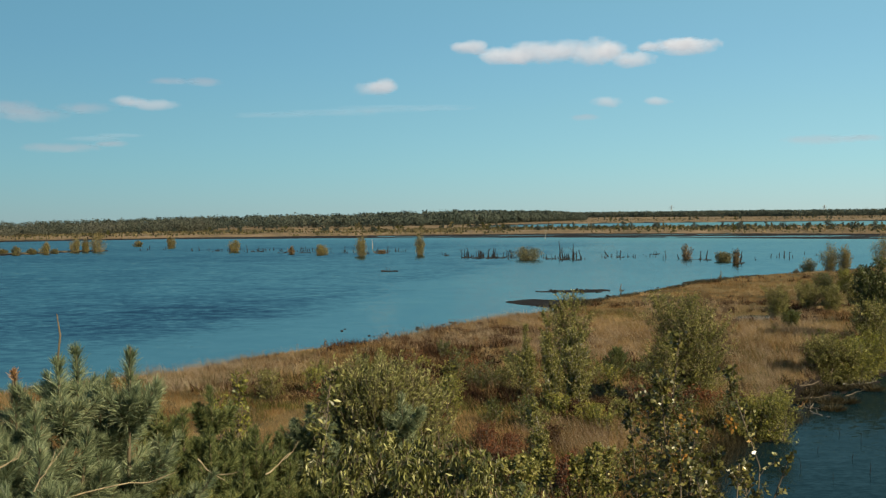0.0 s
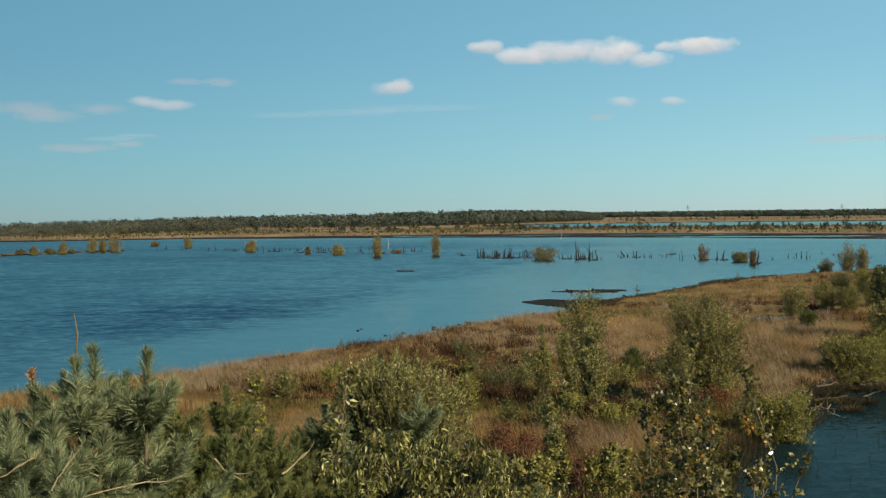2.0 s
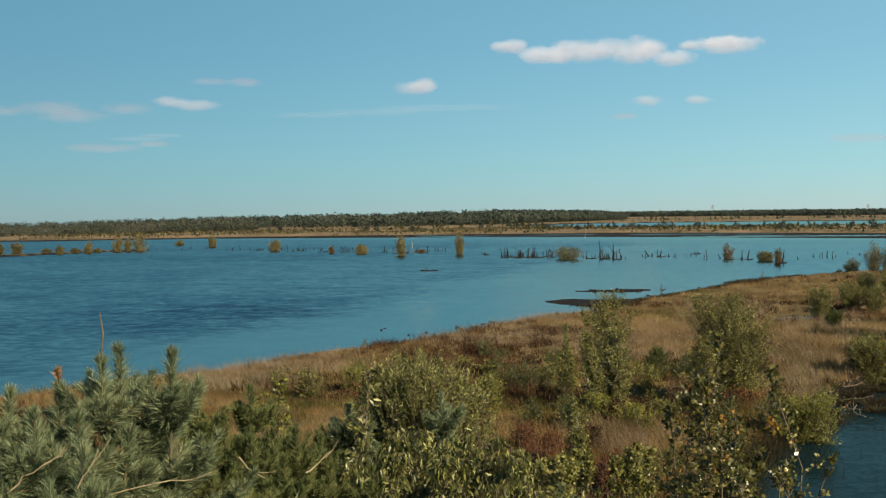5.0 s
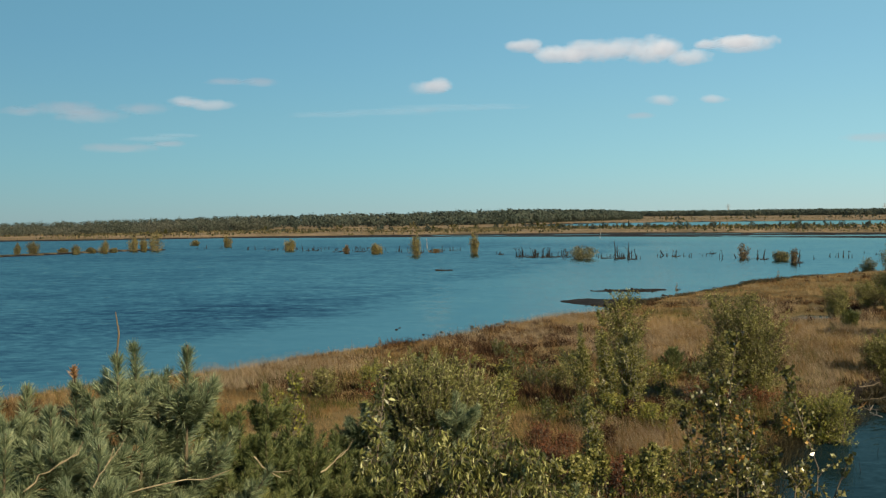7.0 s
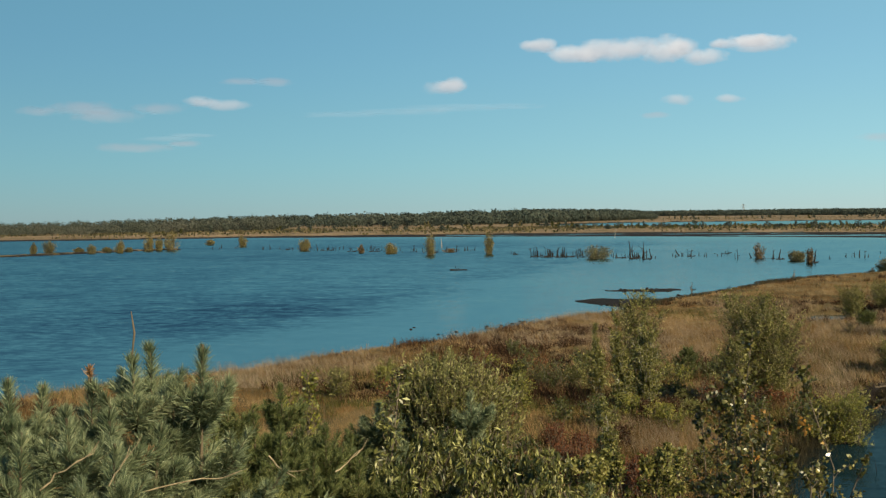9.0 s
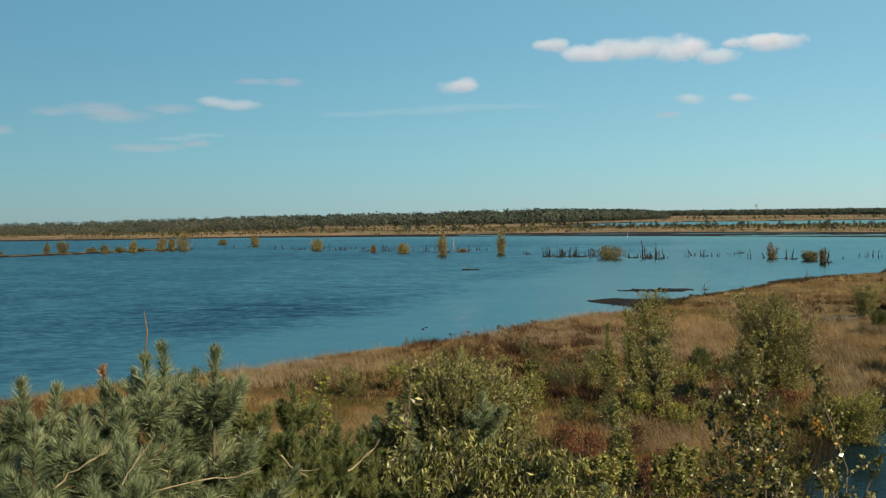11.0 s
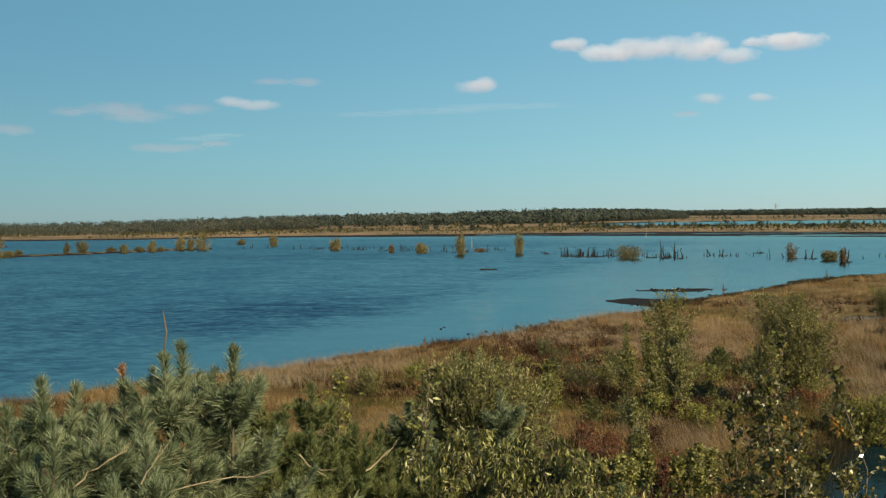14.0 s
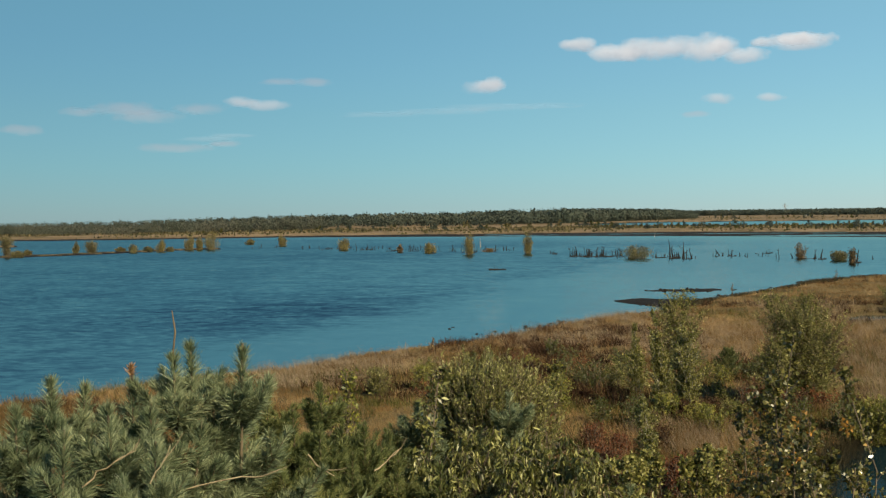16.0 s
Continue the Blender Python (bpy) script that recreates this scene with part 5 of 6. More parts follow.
    y = np.repeat(cy, rep) + rng.normal(0, 1, len(r)) * (0.09 + r * 0.002)
    h = np.repeat(rng.uniform(0.32, 0.62, len(cx)), rep) * rng.uniform(0.5, 1.1, len(x))
    w = (0.0035 + 0.00014 * r) * rng.uniform(0.6, 1.2, len(x))
    tagged(new("plume_grass", mesh_of("plume_grass", *blades(x, y, h, w, rng, lean=(-0.45, 0.05), tilt=0.28), M_PLUME)), "pale beige plumed grass bent by the wind", "grass", kind="stuff")
    # heather
    cx, cy = view_scatter(16000, 20, 120, -24, 22, rng)
    k = keep_land(cx, cy)
    cx, cy = cx[k], cy[k]
    k = heath_share(cx, cy) + 0.10 * fbm(cx, cy, 3.0, 36) > rng.uniform(0.16, 0.8, len(cx))
    cx, cy = cx[k], cy[k]
    rep = 34
    x = np.repeat(cx, rep) + rng.normal(0, 0.13, len(cx) * rep)
    y = np.repeat(cy, rep) + rng.normal(0, 0.13, len(cx) * rep)
    h = np.repeat(0.12 + 0.75 * np.clip(fbm(cx, cy, 1.3, 39) - 0.2, 0, 1) * rng.uniform(0.7, 1.3, len(cx)), rep) * rng.uniform(0.5, 1.1, len(x))
    w = (0.016 + 0.0003 * np.hypot(x, y)) * rng.uniform(0.7, 1.4, len(x))
    tagged(new("heather", mesh_of("heather", *blades(x, y, h, w, rng, tilt=0.55), M_HEATHER)), "dark brown withered heather clumps", "heather", kind="stuff")


build_grass()


def shore_sedge():
    """A dark fringe of short wet sedge along the waterline."""
    rng = np.random.default_rng(64)
    line = np.array(NEAR_LAND[11:20])
    t = rng.uniform(0, len(line) - 1.001, 1500)
    i = t.astype(int)
    f = (t - i)[:, None]
    p = line[i] * (1 - f) + line[i + 1] * f
    w = unit(np.stack([-(line[i + 1] - line[i])[:, 1], (line[i + 1] - line[i])[:, 0]], 1))
    p = p + w * (rng.uniform(-0.6, 1.3, (1500, 1)) + 1.2 * (fbm(p[:, 0], p[:, 1], 3.0, 65)[:, None] - 0.5))
    x, y = np.repeat(p[:, 0], 14) + rng.normal(0, 0.22, 1500 * 14), np.repeat(p[:, 1], 14) + rng.normal(0, 0.22, 1500 * 14)
    k = (land(x, y)[0] > -0.2) & (land(x, y)[0] < 0.2)
    x, y = x[k], y[k]
    v, f = blades(x, y, rng.uniform(0.22, 0.42, len(x)), rng.uniform(0.03, 0.06, len(x)), rng, tilt=0.4)
    tagged(new("shore_sedge", mesh_of("shore_sedge", v, f, M_RUSH)), "dark wet sedge along the waterline", "sedge", kind="stuff")


shore_sedge()


def ditch_rushes():
    """Withered rushes that hang over the ditch's edge."""
    rng = np.random.default_rng(61)
    line = np.array(DITCH[:5])
    t = rng.uniform(0, len(line) - 1.001, 520)
    i = t.astype(int)
    f = (t - i)[:, None]
    p = line[i] * (1 - f) + line[i + 1] * f + rng.normal(0, 0.35, (520, 2)) + np.array([-0.25, 0.2])
    x, y = np.repeat(p[:, 0], 26) + rng.normal(0, 0.12, 520 * 26), np.repeat(p[:, 1], 26) + rng.normal(0, 0.12, 520 * 26)
    k = land(x, y)[0] > -0.25
    x, y = x[k], y[k]
    v = blades(x, y, rng.uniform(0.15, 0.5, len(x)), rng.uniform(0.010, 0.018, len(x)), rng, lean=(0.35, -0.3), tilt=0.5)
    tagged(new("ditch_rushes", mesh_of("ditch_rushes", *v, M_RUSH)), "dark withered rushes hanging over the ditch", "rushes", kind="stuff")


ditch_rushes()


def sedge_tussock(x, y, seed):
    """A sagging tussock of dead sedge, half in the water."""
    rng = np.random.default_rng(seed)
    n = 420
    a, r = rng.uniform(0, 6.28, n), rng.uniform(0, 0.22, n)
    b = np.stack([r * np.cos(a), r * np.sin(a), np.full(n, -0.08)], 1)
    d = np.stack([np.cos(a) * rng.uniform(0.3, 1.6, n), np.sin(a) * rng.uniform(0.3, 1.6, n), np.ones(n)], 1)
    thing = tagged(new("sedge_tussock", mesh_of("sedge_tussock", *leaves(b, d, rng.uniform(0.22, 0.5, n), 0.014, rng), M_RUSH)), "brown sagging tussock of dead sedge at the ditch", "sedge", "sedge tussocks at the ditch")
    thing.location = (x, y, max(0.0, ground_z(x, y)))


for k, (x, y) in enumerate(((12.03, 40.66), (12.04, 39.17), (13.35, 41.90), (12.70, 41.94), (12.64, 39.13), (11.75, 37.69), (14.23, 42.54), (14.37, 41.83), (11.25, 39.22))):
    sedge_tussock(x, y, 630 + k)


# ---------------------------------------------------------------- shore: peat clods, shoots in the shallows
def shore_clods():
    rng = np.random.default_rng(51)
    kinds = []
    for k in range(4):
        bm = bmesh.new()
        bmesh.ops.create_icosphere(bm, subdivisions=2, radius=1.0)
        off = Vector(rng.uniform(-9, 9, 3))
        for v in bm.verts:
            v.co *= 1.0 + 0.45 * noise.noise(v.co * 1.6 + off)
            v.co.z *= 0.75
        me = bpy.data.meshes.new("peat_clod")
        bm.to_mesh(me)
        bm.free()
        me.materials.append(M_PEAT)
        kinds.append(me)
    line = np.array(NEAR_LAND[8:18])
    seg = np.linalg.norm(np.diff(line, axis=0), axis=1)
    cum = np.concatenate([[0], np.cumsum(seg)]) / seg.sum()
    spots = []
    for k in range(260):
        t = rng.uniform(0, 1) ** 0.8
        x, y = np.interp(t, cum, line[:, 0]), np.interp(t, cum, line[:, 1])
        o = -abs(rng.uniform(-0.5, 1.0)) ** 1.5 * 2.0
        spots.append((x + 0.84 * o, y - 0.55 * o, rng.uniform(0.04, 0.12)))
    for poly, n in ((SHOAL, 26), (SHOAL_FAR, 26), (SPIT, 8)):
        p = np.array(poly)
        for k in range(n):
            i = rng.integers(len(p))
            u = rng.uniform(0, 1)
            q = p[i] * (1 - u) + p[(i + 1) % len(p)] * u + rng.normal(0, 0.45, 2)
            spots.append((q[0], q[1], rng.uniform(0.05, 0.13)))
    for x, y, s in ((-5.4, 65.9, 0.09), (-5.3, 66.9, 0.06)):
        spots.append((x, y, s))
    for x, y, s in spots:
        z = max(-0.03, ground_z(x, y))
        ob = new("peat_clod", kinds[int(rng.integers(4))])
        ob.matrix_basis = pose(x, y, z + s * 0.15, 0, 0, rng.uniform(0, 360)) @ Matrix.Diagonal((s * rng.uniform(0.8, 1.8), s, s * rng.uniform(0.6, 1.3), 1))
        tagged(ob, "dark clod of wet peat at the water's edge", "peat clod", "peat clods along the shore")


shore_clods()
for k, (x, y, h) in enumerate(((13.6, 95.6, 0.75), (25.5, 115.0, 0.8), (-5.31, 55.53, 0.5))):
    broadleaf("sapling", (x, y, max(0, ground_z(x, y)) - 0.02), h, (0.12, 0.16, 0.05), "thin reddish sapling at the water's edge", "sapling", 600 + k, stems=3, twigs=26, per_twig=5,
              leaf=(0.05, 0.03), mat=M_RUSTGOLD, bark=M_BARK, group="saplings along the shore", twig_width=0.012)


# ---------------------------------------------------------------- bushes on the near land
GB = "birches and willows on the near land"


def land_bush(name, x, y, h, profile, label, seed, mat, **more):
    more.setdefault("bark", M_BARK)
    more.setdefault("group", GB)
    return broadleaf(name, foot(x, y), h, profile, label, more.pop("category", "bush"), seed, mat=mat, **more)


for k, (x, y, h, prof, lean, label) in enumerate((
        (3.86, 36.23, 2.65, (0.62, 0.80, 0.74, 0.60, 0.42, 0.16), (-0.15, 0), "leafy young birch with pale green leaves"),
        (3.18, 35.43, 3.0, (0.34, 0.44, 0.40, 0.30, 0.20, 0.05), (-0.35, 0), "slender leaning young birch with pale green leaves"),
        (2.64, 38.59, 2.25, (0.62, 0.66, 0.42, 0.26, 0.17, 0.04), (-0.10, 0), "small spire-shaped young birch among heather"),
        (2.04, 25.36, 2.1, (0.30, 0.34, 0.28, 0.20, 0.12, 0.03), (-0.25, 0), "thin young birch with small yellow-green leaves"))):
    land_bush("young_birch", x, y, h, prof, label, 101 + k, M_BIRCH, category="tree", tops=(0.55, 0.88), stems=6 if k == 0 else 3, twigs=(520, 330, 300, 250)[k], per_twig=22,
              leaf=(0.052, 0.036) if k < 3 else (0.042, 0.030), bark=M_BIRCHBARK, twig_width=0.005, upright=1.5, droop=0.45, lean=lean)
land_bush("willow_bush", 7.37, 37.12, 3.15, (0.7, 1.15, 1.35, 1.25, 0.95, 0.35), "large rounded olive willow bush on the heath", 105, M_BIRCH, stems=9, twigs=988, per_twig=29,
          leaf=(0.06, 0.028), twig_width=0.006, upright=1.0, base_spread=0.5)
land_bush("willow_bush", 6.46, 36.29, 2.0, (0.5, 0.7, 0.6, 0.3), "olive willow bush on the heath", 106, M_BIRCH, stems=5, twigs=285, per_twig=21, leaf=(0.06, 0.028), twig_width=0.006, base_spread=0.3)
land_bush("rusty_bush", 9.26, 42.73, 1.7, (0.5, 0.7, 0.6, 0.2), "orange-brown autumn bush behind the willow", 107, M_RUSTGOLD, stems=5, twigs=209, per_twig=18, leaf=(0.06, 0.04), twig_width=0.007)
land_bush("willow_bush", 8.63, 32.77, 1.35, (0.5, 0.8, 0.75, 0.3), "yellow-green willow bush leaning over the ditch", 108, M_YELLOWGREEN, stems=7, twigs=437, per_twig=21, leaf=(0.05, 0.026), base_spread=0.4, twig_width=0.005)
land_bush("willow_bush", 8.10, 32.91, 1.1, (0.4, 0.6, 0.5, 0.2), "yellow-green willow bush at the ditch", 109, M_YELLOWGREEN, stems=5, twigs=228, per_twig=18, leaf=(0.05, 0.026), base_spread=0.3, twig_width=0.005)
land_bush("willow_bush", 13.55, 43.6, 1.75, (0.6, 0.95, 1.0, 0.7, 0.3), "pale green willow bush at the ditch", 110, M_BIRCH, stems=7, twigs=608, per_twig=24, leaf=(0.065, 0.03), base_spread=0.5, twig_width=0.007)
land_bush("willow_bush", 14.35, 43.91, 1.55, (0.6, 0.95, 0.9, 0.6, 0.2), "bright yellow-green willow bush hanging over the ditch", 115, M_YELLOWGREEN, stems=6, twigs=520, per_twig=24, leaf=(0.06, 0.028), base_spread=0.5, twig_width=0.006)
land_bush("willow_bush", 15.77, 45.91, 1.5, (0.6, 0.9, 0.8, 0.3), "yellow-green willow bush hanging over the ditch", 116, M_YELLOWGREEN, stems=6, twigs=420, per_twig=24, leaf=(0.06, 0.028), base_spread=0.5, twig_width=0.006)
land_bush("willow_bush", 16.28, 47.69, 2.3, (0.7, 1.1, 1.0, 0.4), "pale green willow bush at the ditch", 111, M_BIRCH, stems=6, twigs=494, per_twig=24, leaf=(0.07, 0.032), base_spread=0.5, twig_width=0.007)
land_bush("alder_bush", 19.24, 55.21, 3.6, (0.8, 1.1, 1.2, 0.9, 0.4), "tall dark green alder bush", 112, M_ALDER, stems=7, twigs=722, per_twig=27, leaf=(0.08, 0.06), base_spread=0.5, twig_width=0.008)
for k, (x, y, h, w) in enumerate(((18.5, 68.8, 1.87, 0.84), (17.0, 61.1, 0.75, 0.43), (21.4, 73.1, 1.38, 0.86), (25.5, 83.4, 1.34, 0.71), (22.5, 72.0, 1.36, 0.85), (27.9, 86.7, 1.48, 0.74), (24.7, 75.0, 1.57, 0.71), (28.7, 85.3, 1.63, 0.73))):
    land_bush("willow_bush", x, y, h, (w * 0.9, w * 1.3, w * 1.1, w * 0.4), "soft olive green bush in the withered grass", 120 + k, M_DARKLEAF if k == 1 else (M_BIRCH, M_YELLOWGREEN, M_BIRCH, M_ALDER)[k % 4], stems=5, twigs=380, per_twig=18,
              leaf=(0.062, 0.036), base_spread=0.3, twig_width=0.006, upright=1.3)
for k, (x, y, h, w) in enumerate(((36.4, 124.4, 2.2, 1.7), (37.6, 121.9, 3.0, 1.9), (38.9, 121.3, 2.7, 1.8), (46.7, 133.0, 4.0, 2.6), (35.5, 125.8, 1.2, 1.0))):
    feather_bush("willow_bush", foot(x, y), h, w, 140 + k, M_GOLD if k != 4 else M_RUSTGOLD, "golden yellowing willow bush on the shore", "bush", "willows on the shore", n=2400, leaf=0.13, wands=20)
for k, (x, y, h, w) in enumerate(((1.07, 27.26, 0.75, 0.4), (1.55, 29.19, 0.6, 0.45), (2.40, 24.63, 1.0, 0.32), (2.67, 26.31, 0.8, 0.3), (2.25, 25.24, 0.75, 0.3), (1.03, 30.68, 0.6, 0.5), (5.78, 36.11, 0.9, 0.75), (6.34, 34.74, 0.6, 0.5),
                                  (1.16, 26.38, 0.7, 0.5))):
    land_bush("rowan_shrub", x, y, h, (w * 0.8, w, w * 0.7, w * 0.2), "low shrub with rust-red autumn leaves", 160 + k, M_RUST, stems=7, twigs=130, per_twig=14, leaf=(0.045, 0.022), base_spread=0.3, upright=1.6,
              category="shrub", group="rust-red shrubs", twig_width=0.005)
for k, (x, y, h, w) in enumerate(((3.15, 25.10, 1.0, 0.4), (2.82, 24.71, 0.8, 0.4), (1.29, 38.93, 1.0, 0.6), (2.06, 40.15, 0.9, 0.6), (0.20, 34.61, 1.2, 0.6), (7.51, 32.95, 1.0, 0.6),
                                  (4.94, 34.82, 0.5, 0.4), (4.04, 33.91, 0.5, 0.5), (4.01, 27.01, 0.5, 0.35), (-5.48, 39.38, 0.9, 0.5), (-4.17, 40.58, 0.8, 0.6))):
    land_bush("bog_shrub", x, y, h, (w * 0.8, w, w * 0.8, w * 0.3), "low olive green bog shrub in the grass", 180 + k, (M_BIRCH, M_YELLOWGREEN, M_DARKLEAF)[k % 3], stems=5, twigs=171, per_twig=16, leaf=(0.045, 0.03),
              base_spread=0.2, category="shrub", group="low bog shrubs", twig_width=0.005)

def undergrowth():
    """Low shrubs that fill the hollows between the young trees: six built, the rest copies."""
    rng = np.random.default_rng(81)
    made = []
    for k in range(6):
        h, w = (0.55, 0.7, 0.45, 0.6, 0.8, 0.5)[k], (0.5, 0.45, 0.6, 0.55, 0.5, 0.45)[k]
        made.append(broadleaf("bog_shrub", (0, 0, 0), h, (w * 0.9, w, w * 0.8, w * 0.3), "low olive bog shrub in the grass" if k not in (2, 5) else "low rust-brown bilberry shrub in the grass", "shrub", 700 + k, stems=4, twigs=60, per_twig=15, leaf=(0.055, 0.036),
                              mat=(M_BIRCH, M_DARKLEAF, M_RUST, M_YELLOWGREEN, M_DARKLEAF, M_HEATHER)[k], bark=M_BARK, group="low bog shrubs", twig_width=0.005, base_spread=0.25))
    used = set()
    n = 0
    while n < 70:
        x, y = rng.uniform(-4.5, 11), rng.uniform(27, 52)
        share = 0.9 if -3 < x < 8.5 and y < 45 else 0.35
        if rng.random() > share or ground_z(x, y) < 0.15 or fbm(np.array([x]), np.array([y]), 4.0, 91)[0] < 0.45:
            continue
        k = int(rng.integers(6))
        m = pose(x, y, ground_z(x, y) - 0.04, 0, 0, rng.uniform(0, 360))
        if k in used:
            copy_thing(made[k], m)
        else:
            used.add(k)
            made[k].matrix_basis = m
        n += 1


undergrowth()

land_bush("alder_bush", 4.53, 45.15, 2.8, (0.6, 0.85, 0.95, 0.95, 0.85, 0.45), "leafy green alder bush behind a young birch", 113, M_BIRCH, stems=5, twigs=330, per_twig=20, leaf=(0.06, 0.045), base_spread=0.3, twig_width=0.006)

GP = "young pines"
for k, (x, y, h, sp) in enumerate(((-1.30, 32.85, 1.4, 0.5), (5.95, 43.07, 1.15, 0.95))):
    pine("young_pine", foot(x, y), h, "small dark green pine on the heath", 200 + k, spread=sp, widest=0.62, low=0.16, gap=0.12, arms=8, count=50, size=0.07, width=0.006, mat=(M_NEEDLE, M_NEEDLE_DARK)[k], group=GP, leader=0.16,
         side_shoots=9, candles=2)

# fallen wood at the ditch
for k, (x, y, z, ln, tn, tl, r) in enumerate(((3.91, 26.61, 0.42, 0.9, 0.2, 0.05, 0.05), (10.63, 38.25, 0.3, 1.1, 0.5, 0.1, 0.03), (10.91, 37.75, 0.2, 1.3, 0.9, 0.12, 0.03), (11.93, 40.31, 0.2, 1.1, 0.1, 0.1, 0.02),
                                               (16.19, 46.51, 0.2, 1.1, 0.3, 0.1, 0.025))):
    fallen_log("fallen_branch", (x, y, max(0.03, ground_z(x, y)) + r), ln, tn, tl, r, M_LOG if k in (0, 1) else M_BLEACHED if k == 4 else M_BARK,
               "orange-brown fallen branch by the ditch" if k in (0, 1) else "bare grey fallen branch by the ditch", 220 + k, "fallen branches by the ditch")


for k, (x, y) in enumerate(((9.36, 31.21), (9.83, 30.10), (10.87, 32.31), (8.68, 32.41), (7.76, 28.79), (10.63, 33.58), (8.30, 29.15), (9.71, 28.45), (8.57, 27.89))):
    rng = np.random.default_rng(950 + k)
    stem = tube(stem_path((0, 0, -0.5), (rng.normal(0, 0.05), rng.normal(0, 0.05), 0.18 + 0.05 * (k % 4)), rng, 0.2, 5), [0.012, 0.010, 0.008, 0.007, 0.004], 5)
    ob = tagged(new("dead_sapling", mesh_of("dead_sapling", *stem, M_DEAD)), "thin dark dead sapling standing in the ditch", "dead sapling", "dead saplings in the ditch")
    ob.location = (x, y, 0)
for k, (x, y, ln, tn) in enumerate(((12.69, 41.94, 0.9, 1.1), (11.89, 41.45, 1.3, 0.3), (11.09, 36.86, 1.0, 1.9), (14.39, 43.24, 1.2, 0.1), (12.86, 40.60, 1.5, 0.5), (11.17, 38.28, 0.8, 2.3), (14.57, 45.06, 1.0, 0.8))):
    fallen_log("drift_stick", (x, y, max(0.05, ground_z(x, y) + 0.04)), ln, tn, 0.06, 0.028, M_BLEACHED if k in (0, 2, 3) else M_BARK, "bare stick lying at the ditch's edge", 970 + k, "sticks at the ditch")


# ---------------------------------------------------------------- tree tops just below the look-out
def topped(builder, name, x, y, top, *args, **more):
    z = ground_z(x, y) - 0.03
    return builder(name, (x, y, z), top - z, *args, **more)


GT = "pines below the look-out"
for k, (x, y, z, bare, brown) in enumerate(((-1.91, 4.62, 5.44, 0, 1), (-1.81, 4.71, 5.40, 0, 2), (-1.61, 4.68, 5.43, 0, 4), (-1.48, 4.78, 5.51, 0.165, 1), (-1.46, 4.94, 5.53, 0, 0), (-1.22, 4.85, 5.54, 0, 0), (-1.99, 4.48, 5.35, 0, 0), (-1.36, 4.92, 5.36, 0, 0), (-1.58, 4.32, 5.38, 0, 1), (-1.47, 4.46, 5.34, 0, 1), (-1.68, 4.17, 5.31, 0, 2), (-1.32, 4.61, 5.27, 0, 0), (-1.36, 4.18, 5.27, 0, 1), (-2.18, 4.61, 5.35, 0, 0))):
    topped(pine, "pine", x, y, z - 0.035, "bushy blue-green pine with blunt upright shoots", 240 + k, spread=0.56, widest=1.05, low=0.70, gap=0.20, arms=4, count=125, size=0.064, width=0.0033, mat=M_NEEDLE, group=GT,
           bare_leader=bare, side_shoots=12, leader=0.17, candles=0, brown_tips=brown, fine_to=0.8)
for k, (x, y, z) in enumerate(((-1.28, 6.78, 5.08), (-1.44, 6.24, 5.11), (-0.80, 7.36, 4.90), (-0.98, 6.43, 4.92), (-1.30, 6.16, 5.04), (-1.11, 6.51, 4.93), (-0.28, 8.05, 4.87), (-0.94, 7.14, 4.76), (-0.93, 7.74, 4.76), (-1.15, 6.09, 4.94), (-1.35, 5.54, 5.05), (-1.25, 5.66, 4.95), (-0.96, 5.92, 4.87), (-0.79, 6.35, 4.75), (-0.57, 6.27, 4.76), (0.39, 6.39, 4.63), (-1.09, 5.49, 4.88))):
    topped(pine, "pine", x, y, z, "darker green young pine with open branches", 260 + k, spread=0.60, widest=0.9, low=0.70, gap=0.20, arms=5, count=120, size=0.060 if k in (2, 6) else 0.048, width=0.0036, mat=M_NEEDLE if k in (2, 6, 15) else M_NEEDLE_DARK,
           group=GT, side_shoots=12, leader=0.15, candles=0, fine_to=1.6 if k in (2, 6) else 0.95)

GW = "willows below the look-out"
topped(wand_willow, "willow", -0.44, 8.62, 5.05, 0.45, 0.44, "dense silvery green willow bush with upright wands", 281, GW, wands=1900, leaf=(0.038, 0.0088), mat=M_WILLOW)
BUK = ((0.0, 0.2), (0.6, 0.34), (0.85, 0.34), (0.94, 0.26), (1.0, 0.10))
for k, (x, y, z) in enumerate(((-0.50, 6.78, 4.79), (-0.31, 6.69, 4.83), (-0.11, 6.40, 4.87), (0.03, 6.30, 4.85), (-0.69, 6.46, 4.71), (0.16, 6.20, 4.78), (-0.23, 6.00, 4.83))):
    topped(broadleaf, "buckthorn", x, y, z, BUK, "leafy bush with glossy hanging curled leaves", "bush", 310 + k, stems=9, twigs=520, per_twig=18, leaf=(0.043, 0.0105), mat=M_BUCK, bark=M_BARK,
           upright=1.1, droop=1.5, low=0.22, group=GW, tops=(0.86, 0.99), high=2.6, base_spread=0.3, twig_width=0.0028, twig_len=0.75)
topped(broadleaf, "buckthorn", -0.65, 7.17, 5.11, ((0.0, 0.2), (0.85, 0.14), (0.95, 0.12), (1.0, 0.05)), "leafy shoots with pale glossy leaves", "bush", 285, stems=3, twigs=90, per_twig=9, leaf=(0.052, 0.018), mat=M_BUCK, bark=M_BARK,
       upright=1.3, droop=1.0, low=0.5, group=GW, tops=(0.9, 0.97), high=2.0, twig_width=0.003)
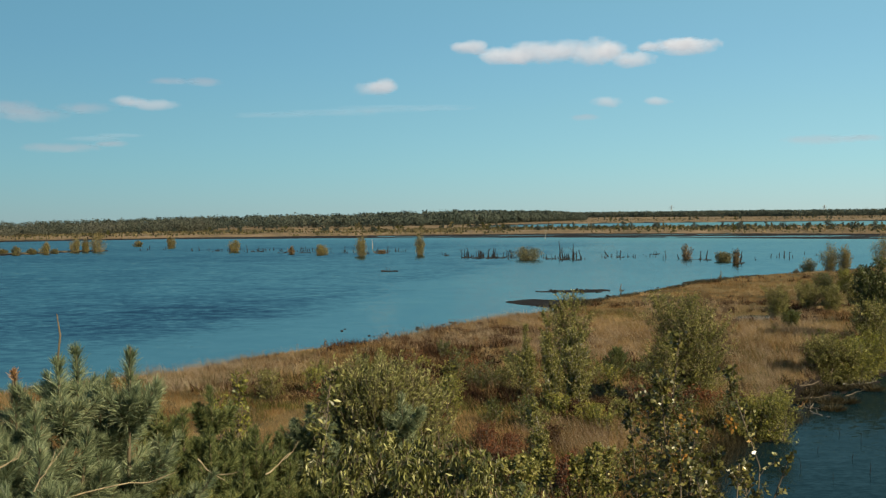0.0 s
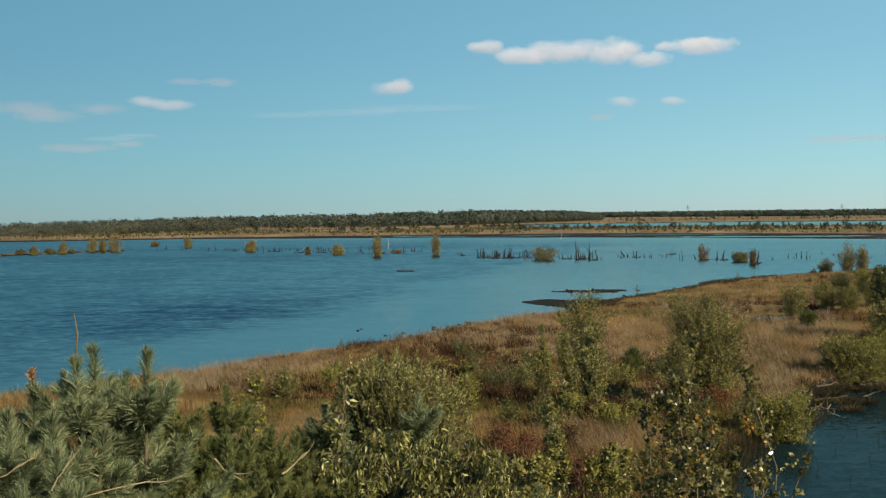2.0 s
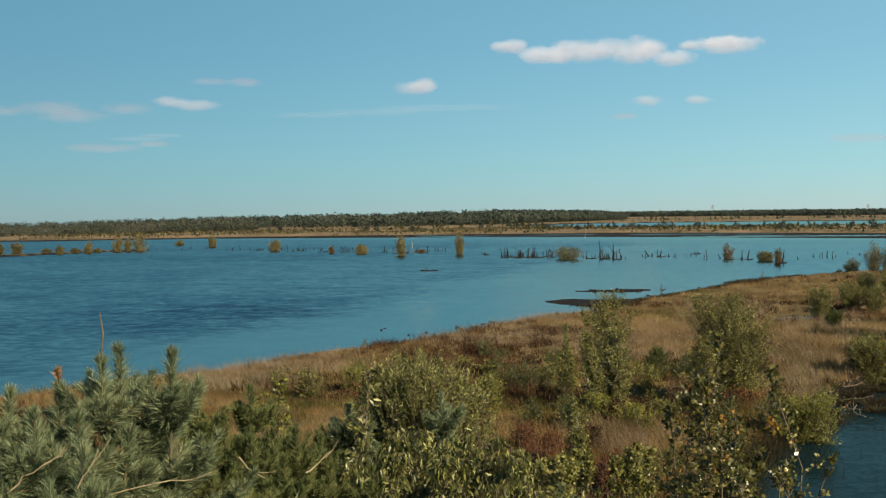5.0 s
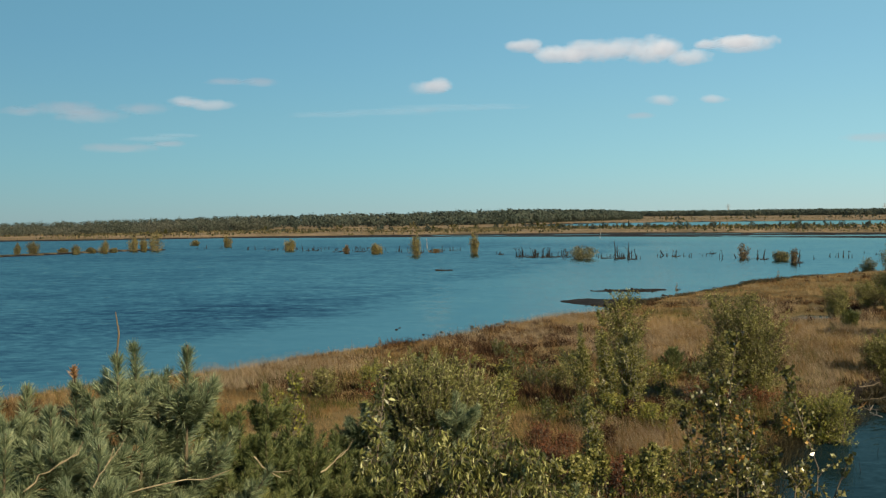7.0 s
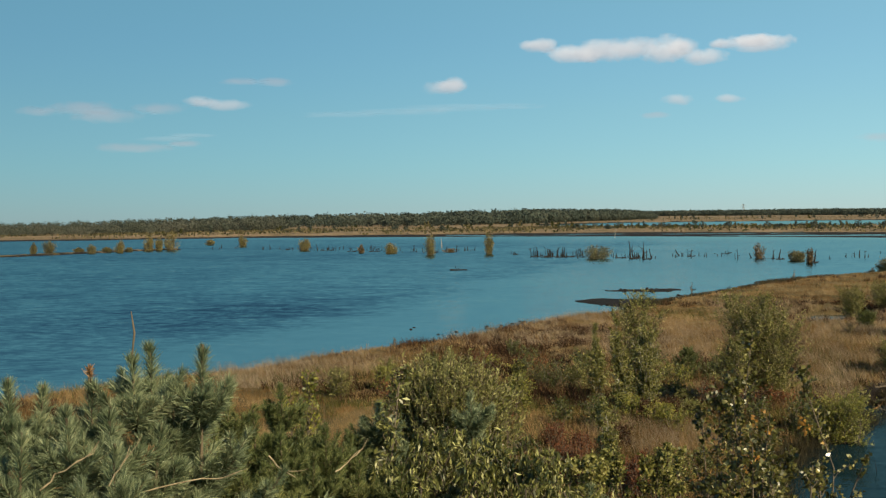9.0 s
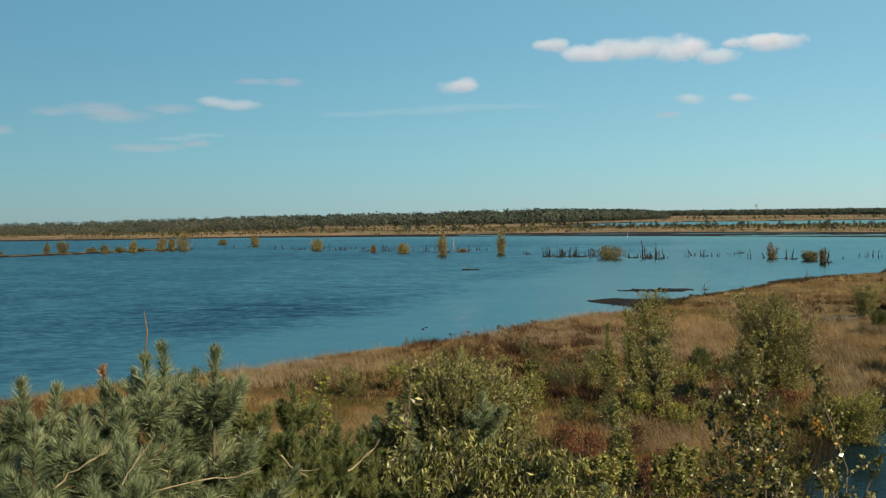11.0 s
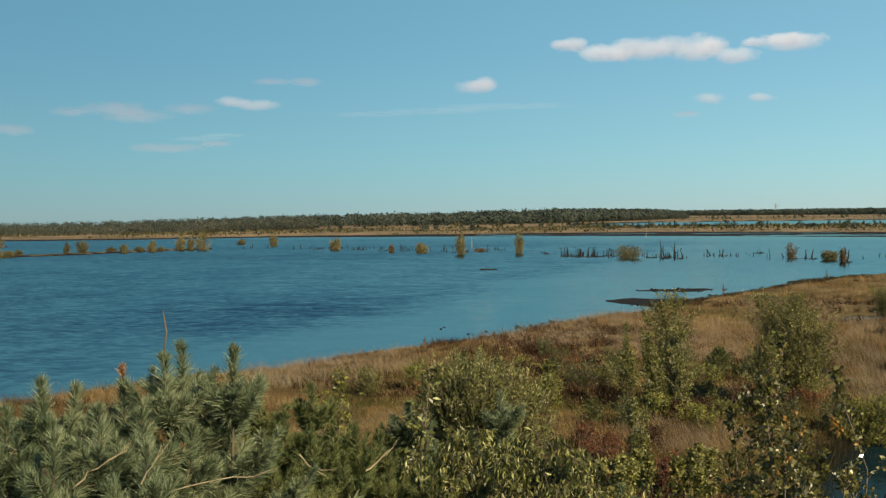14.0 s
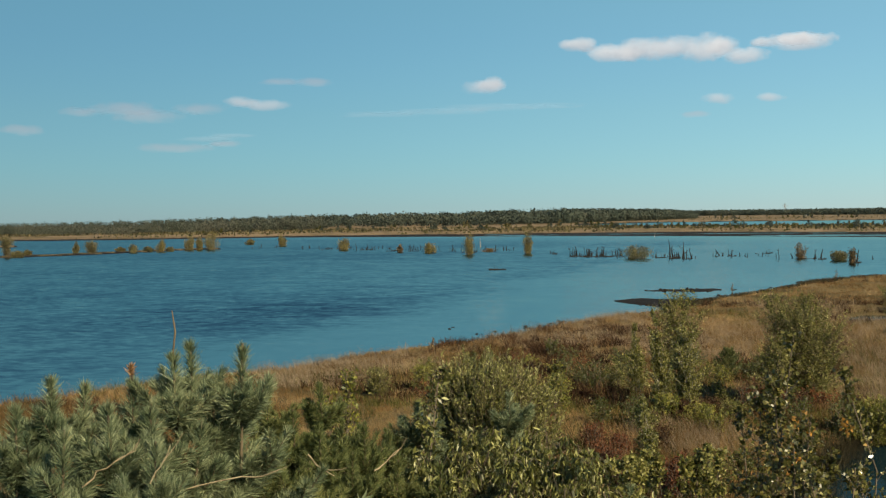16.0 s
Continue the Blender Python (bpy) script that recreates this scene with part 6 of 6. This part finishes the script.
for k, (x, y, z) in enumerate(((0.90, 11.97, 3.73), (1.44, 11.81, 3.81), (0.59, 9.88, 4.07))):
    topped(broadleaf, "birch_shrub", x, y, z, ((0.0, 0.2), (0.6, 0.26), (0.85, 0.22), (0.95, 0.14), (1.0, 0.05)), "leafy birch shrub with small pale green leaves", "bush", 320 + k, stems=7, twigs=330, per_twig=14,
           leaf=(0.034, 0.026), mat=M_BIRCH, bark=M_BARK, upright=1.4, droop=0.4, low=0.22, group=GW, tops=(0.9, 0.995), high=2.6, base_spread=0.3, twig_width=0.0028, twig_len=0.7)
topped(broadleaf, "slender_birch", -1.20, 7.30, 5.05, ((0.0, 0.2), (0.8, 0.22), (0.93, 0.15), (1.0, 0.05)), "slender birch shoot with small yellow leaves", "tree", 286, stems=3, twigs=300, per_twig=11, leaf=(0.021, 0.015), mat=M_YELLOWGREEN, bark=M_BARK,
       upright=1.6, droop=0.3, low=0.22, group=GW, tops=(0.9, 0.995), high=2.6, twig_width=0.003)
topped(broadleaf, "slender_birch", 0.03, 12.00, 4.43, (0.4, 0.45, 0.4, 0.3, 0.2, 0.05), "slender birch shoot with small olive leaves", "tree", 287, stems=3, twigs=140, per_twig=12, leaf=(0.035, 0.026), mat=M_BIRCH, bark=M_BARK,
       upright=1.4, droop=0.3, low=0.22, group=GW, tops=(0.9, 0.995), high=2.6, twig_width=0.003)
GN = "turning birches below the look-out"
BIR = ((0.0, 0.2), (0.6, 0.32), (0.8, 0.27), (0.9, 0.2), (0.97, 0.10), (1.0, 0.04))
for k, (x, y, z, st, tw) in enumerate(((1.34, 7.08, 5.33, 5, 300), (1.54, 6.83, 5.14, 4, 220), (1.28, 7.49, 4.90, 4, 220), (1.82, 6.55, 4.74, 3, 70), (1.31, 6.47, 4.97, 5, 240), (1.17, 6.19, 4.85, 5, 200), (1.47, 6.23, 4.75, 3, 110))):
    topped(broadleaf, "birch", x, y, z, BIR, "open-branched birch with dark and yellow turning leaves", "tree", 290 + k, stems=st, twigs=tw, per_twig=16, leaf=(0.029, 0.021), mat=M_BIRCH_NEAR, bark=M_BARK, upright=1.0,
           droop=0.35, low=0.22, group=GN, tops=(0.86, 0.99), high=2.2, twig_width=0.0028, base_spread=0.2, twig_len=0.7)


def dead_branch(p, q, r, seed, host):
    """A bare bleached branch of a pine, with a side twig."""
    rng = np.random.default_rng(seed)
    o = np.array(host.location)
    w = stem_path(np.array(p) - o, np.array(q) - o, rng, 0.25, 7)
    b = part("dead_branch", mesh_of("dead_branch", *tube(w, np.linspace(r * 0.8, r * 0.35, 7), 6), M_BAREWOOD), host, "bare bleached dead branch")
    e, d = along(w, np.array([0.62]))
    part("twig", mesh_of("twig", *tube(stem_path(e[0], e[0] + unit(d[0] + np.array([0.5, 0.1, 0.5])) * 0.12, rng, 0.2, 4), [r * 0.5, r * 0.45, r * 0.35, r * 0.2], 5), M_BAREWOOD), b)


near_pines = [o for o in scene.objects if o.get("group") == GT and o.parent is None]
for k, (p, q, r) in enumerate((((-1.63, 4.20, 5.07), (-1.43, 4.22, 5.24), 0.0045), ((-1.31, 4.30, 5.04), (-0.96, 4.34, 5.11), 0.004), ((-1.09, 5.49, 4.94), (-0.96, 5.42, 4.86), 0.005), ((-0.80, 5.54, 4.86), (-0.69, 5.66, 4.94), 0.005),
                               ((-1.35, 4.08, 5.11), (-1.30, 4.15, 5.23), 0.003))):
    host = min(near_pines, key=lambda o: (o.location.x - q[0]) ** 2 + (o.location.y - q[1]) ** 2)
    dead_branch(p, q, r, 800 + k, host)

tip_host = min(near_pines, key=lambda o: (o.location.x - (-1.61)) ** 2 + (o.location.y - 4.68) ** 2)
tip_rng = np.random.default_rng(850)
tip_at = np.array((-1.615, 4.679, 5.394)) - np.array(tip_host.location)
part("withered_tip", mesh_of("withered_tip", *needles(tip_at, (0.05, 0, 1), 0.035, 90, 0.036, 0.004, tip_rng), M_NEEDLE_BROWN), tip_host, "orange-brown withered shoot tip")
part("tip_twig", mesh_of("tip_twig", *tube([tip_at - np.array([0.01, 0, 0.08]), tip_at + np.array([0, 0, 0.04])], [0.004, 0.003], 5), M_PINEBARK), tip_host)


# orange withered leaf clusters on the turning birches
near_birches = [o for o in scene.objects if o.get("group") == GN and o.parent is None]
for k, (at, n) in enumerate((((1.32, 6.57, 4.89), 26), ((1.20, 6.39, 4.74), 80), ((1.52, 6.63, 4.88), 22), ((1.29, 6.68, 4.92), 16))):
    host = min(near_birches, key=lambda o: (o.location.x - at[0]) ** 2 + (o.location.y - at[1]) ** 2)
    rng = np.random.default_rng(870 + k)
    q = np.array(at) - np.array(host.location) + rng.normal(0, 0.022, (n, 3))
    part("withered_leaves", mesh_of("withered_leaves", *leaves(q, rng.normal(0, 1, (n, 3)) + np.array([0, 0, -0.6]), 0.026, 0.018, rng), M_ORANGELEAF), host, "cluster of orange withered leaves")
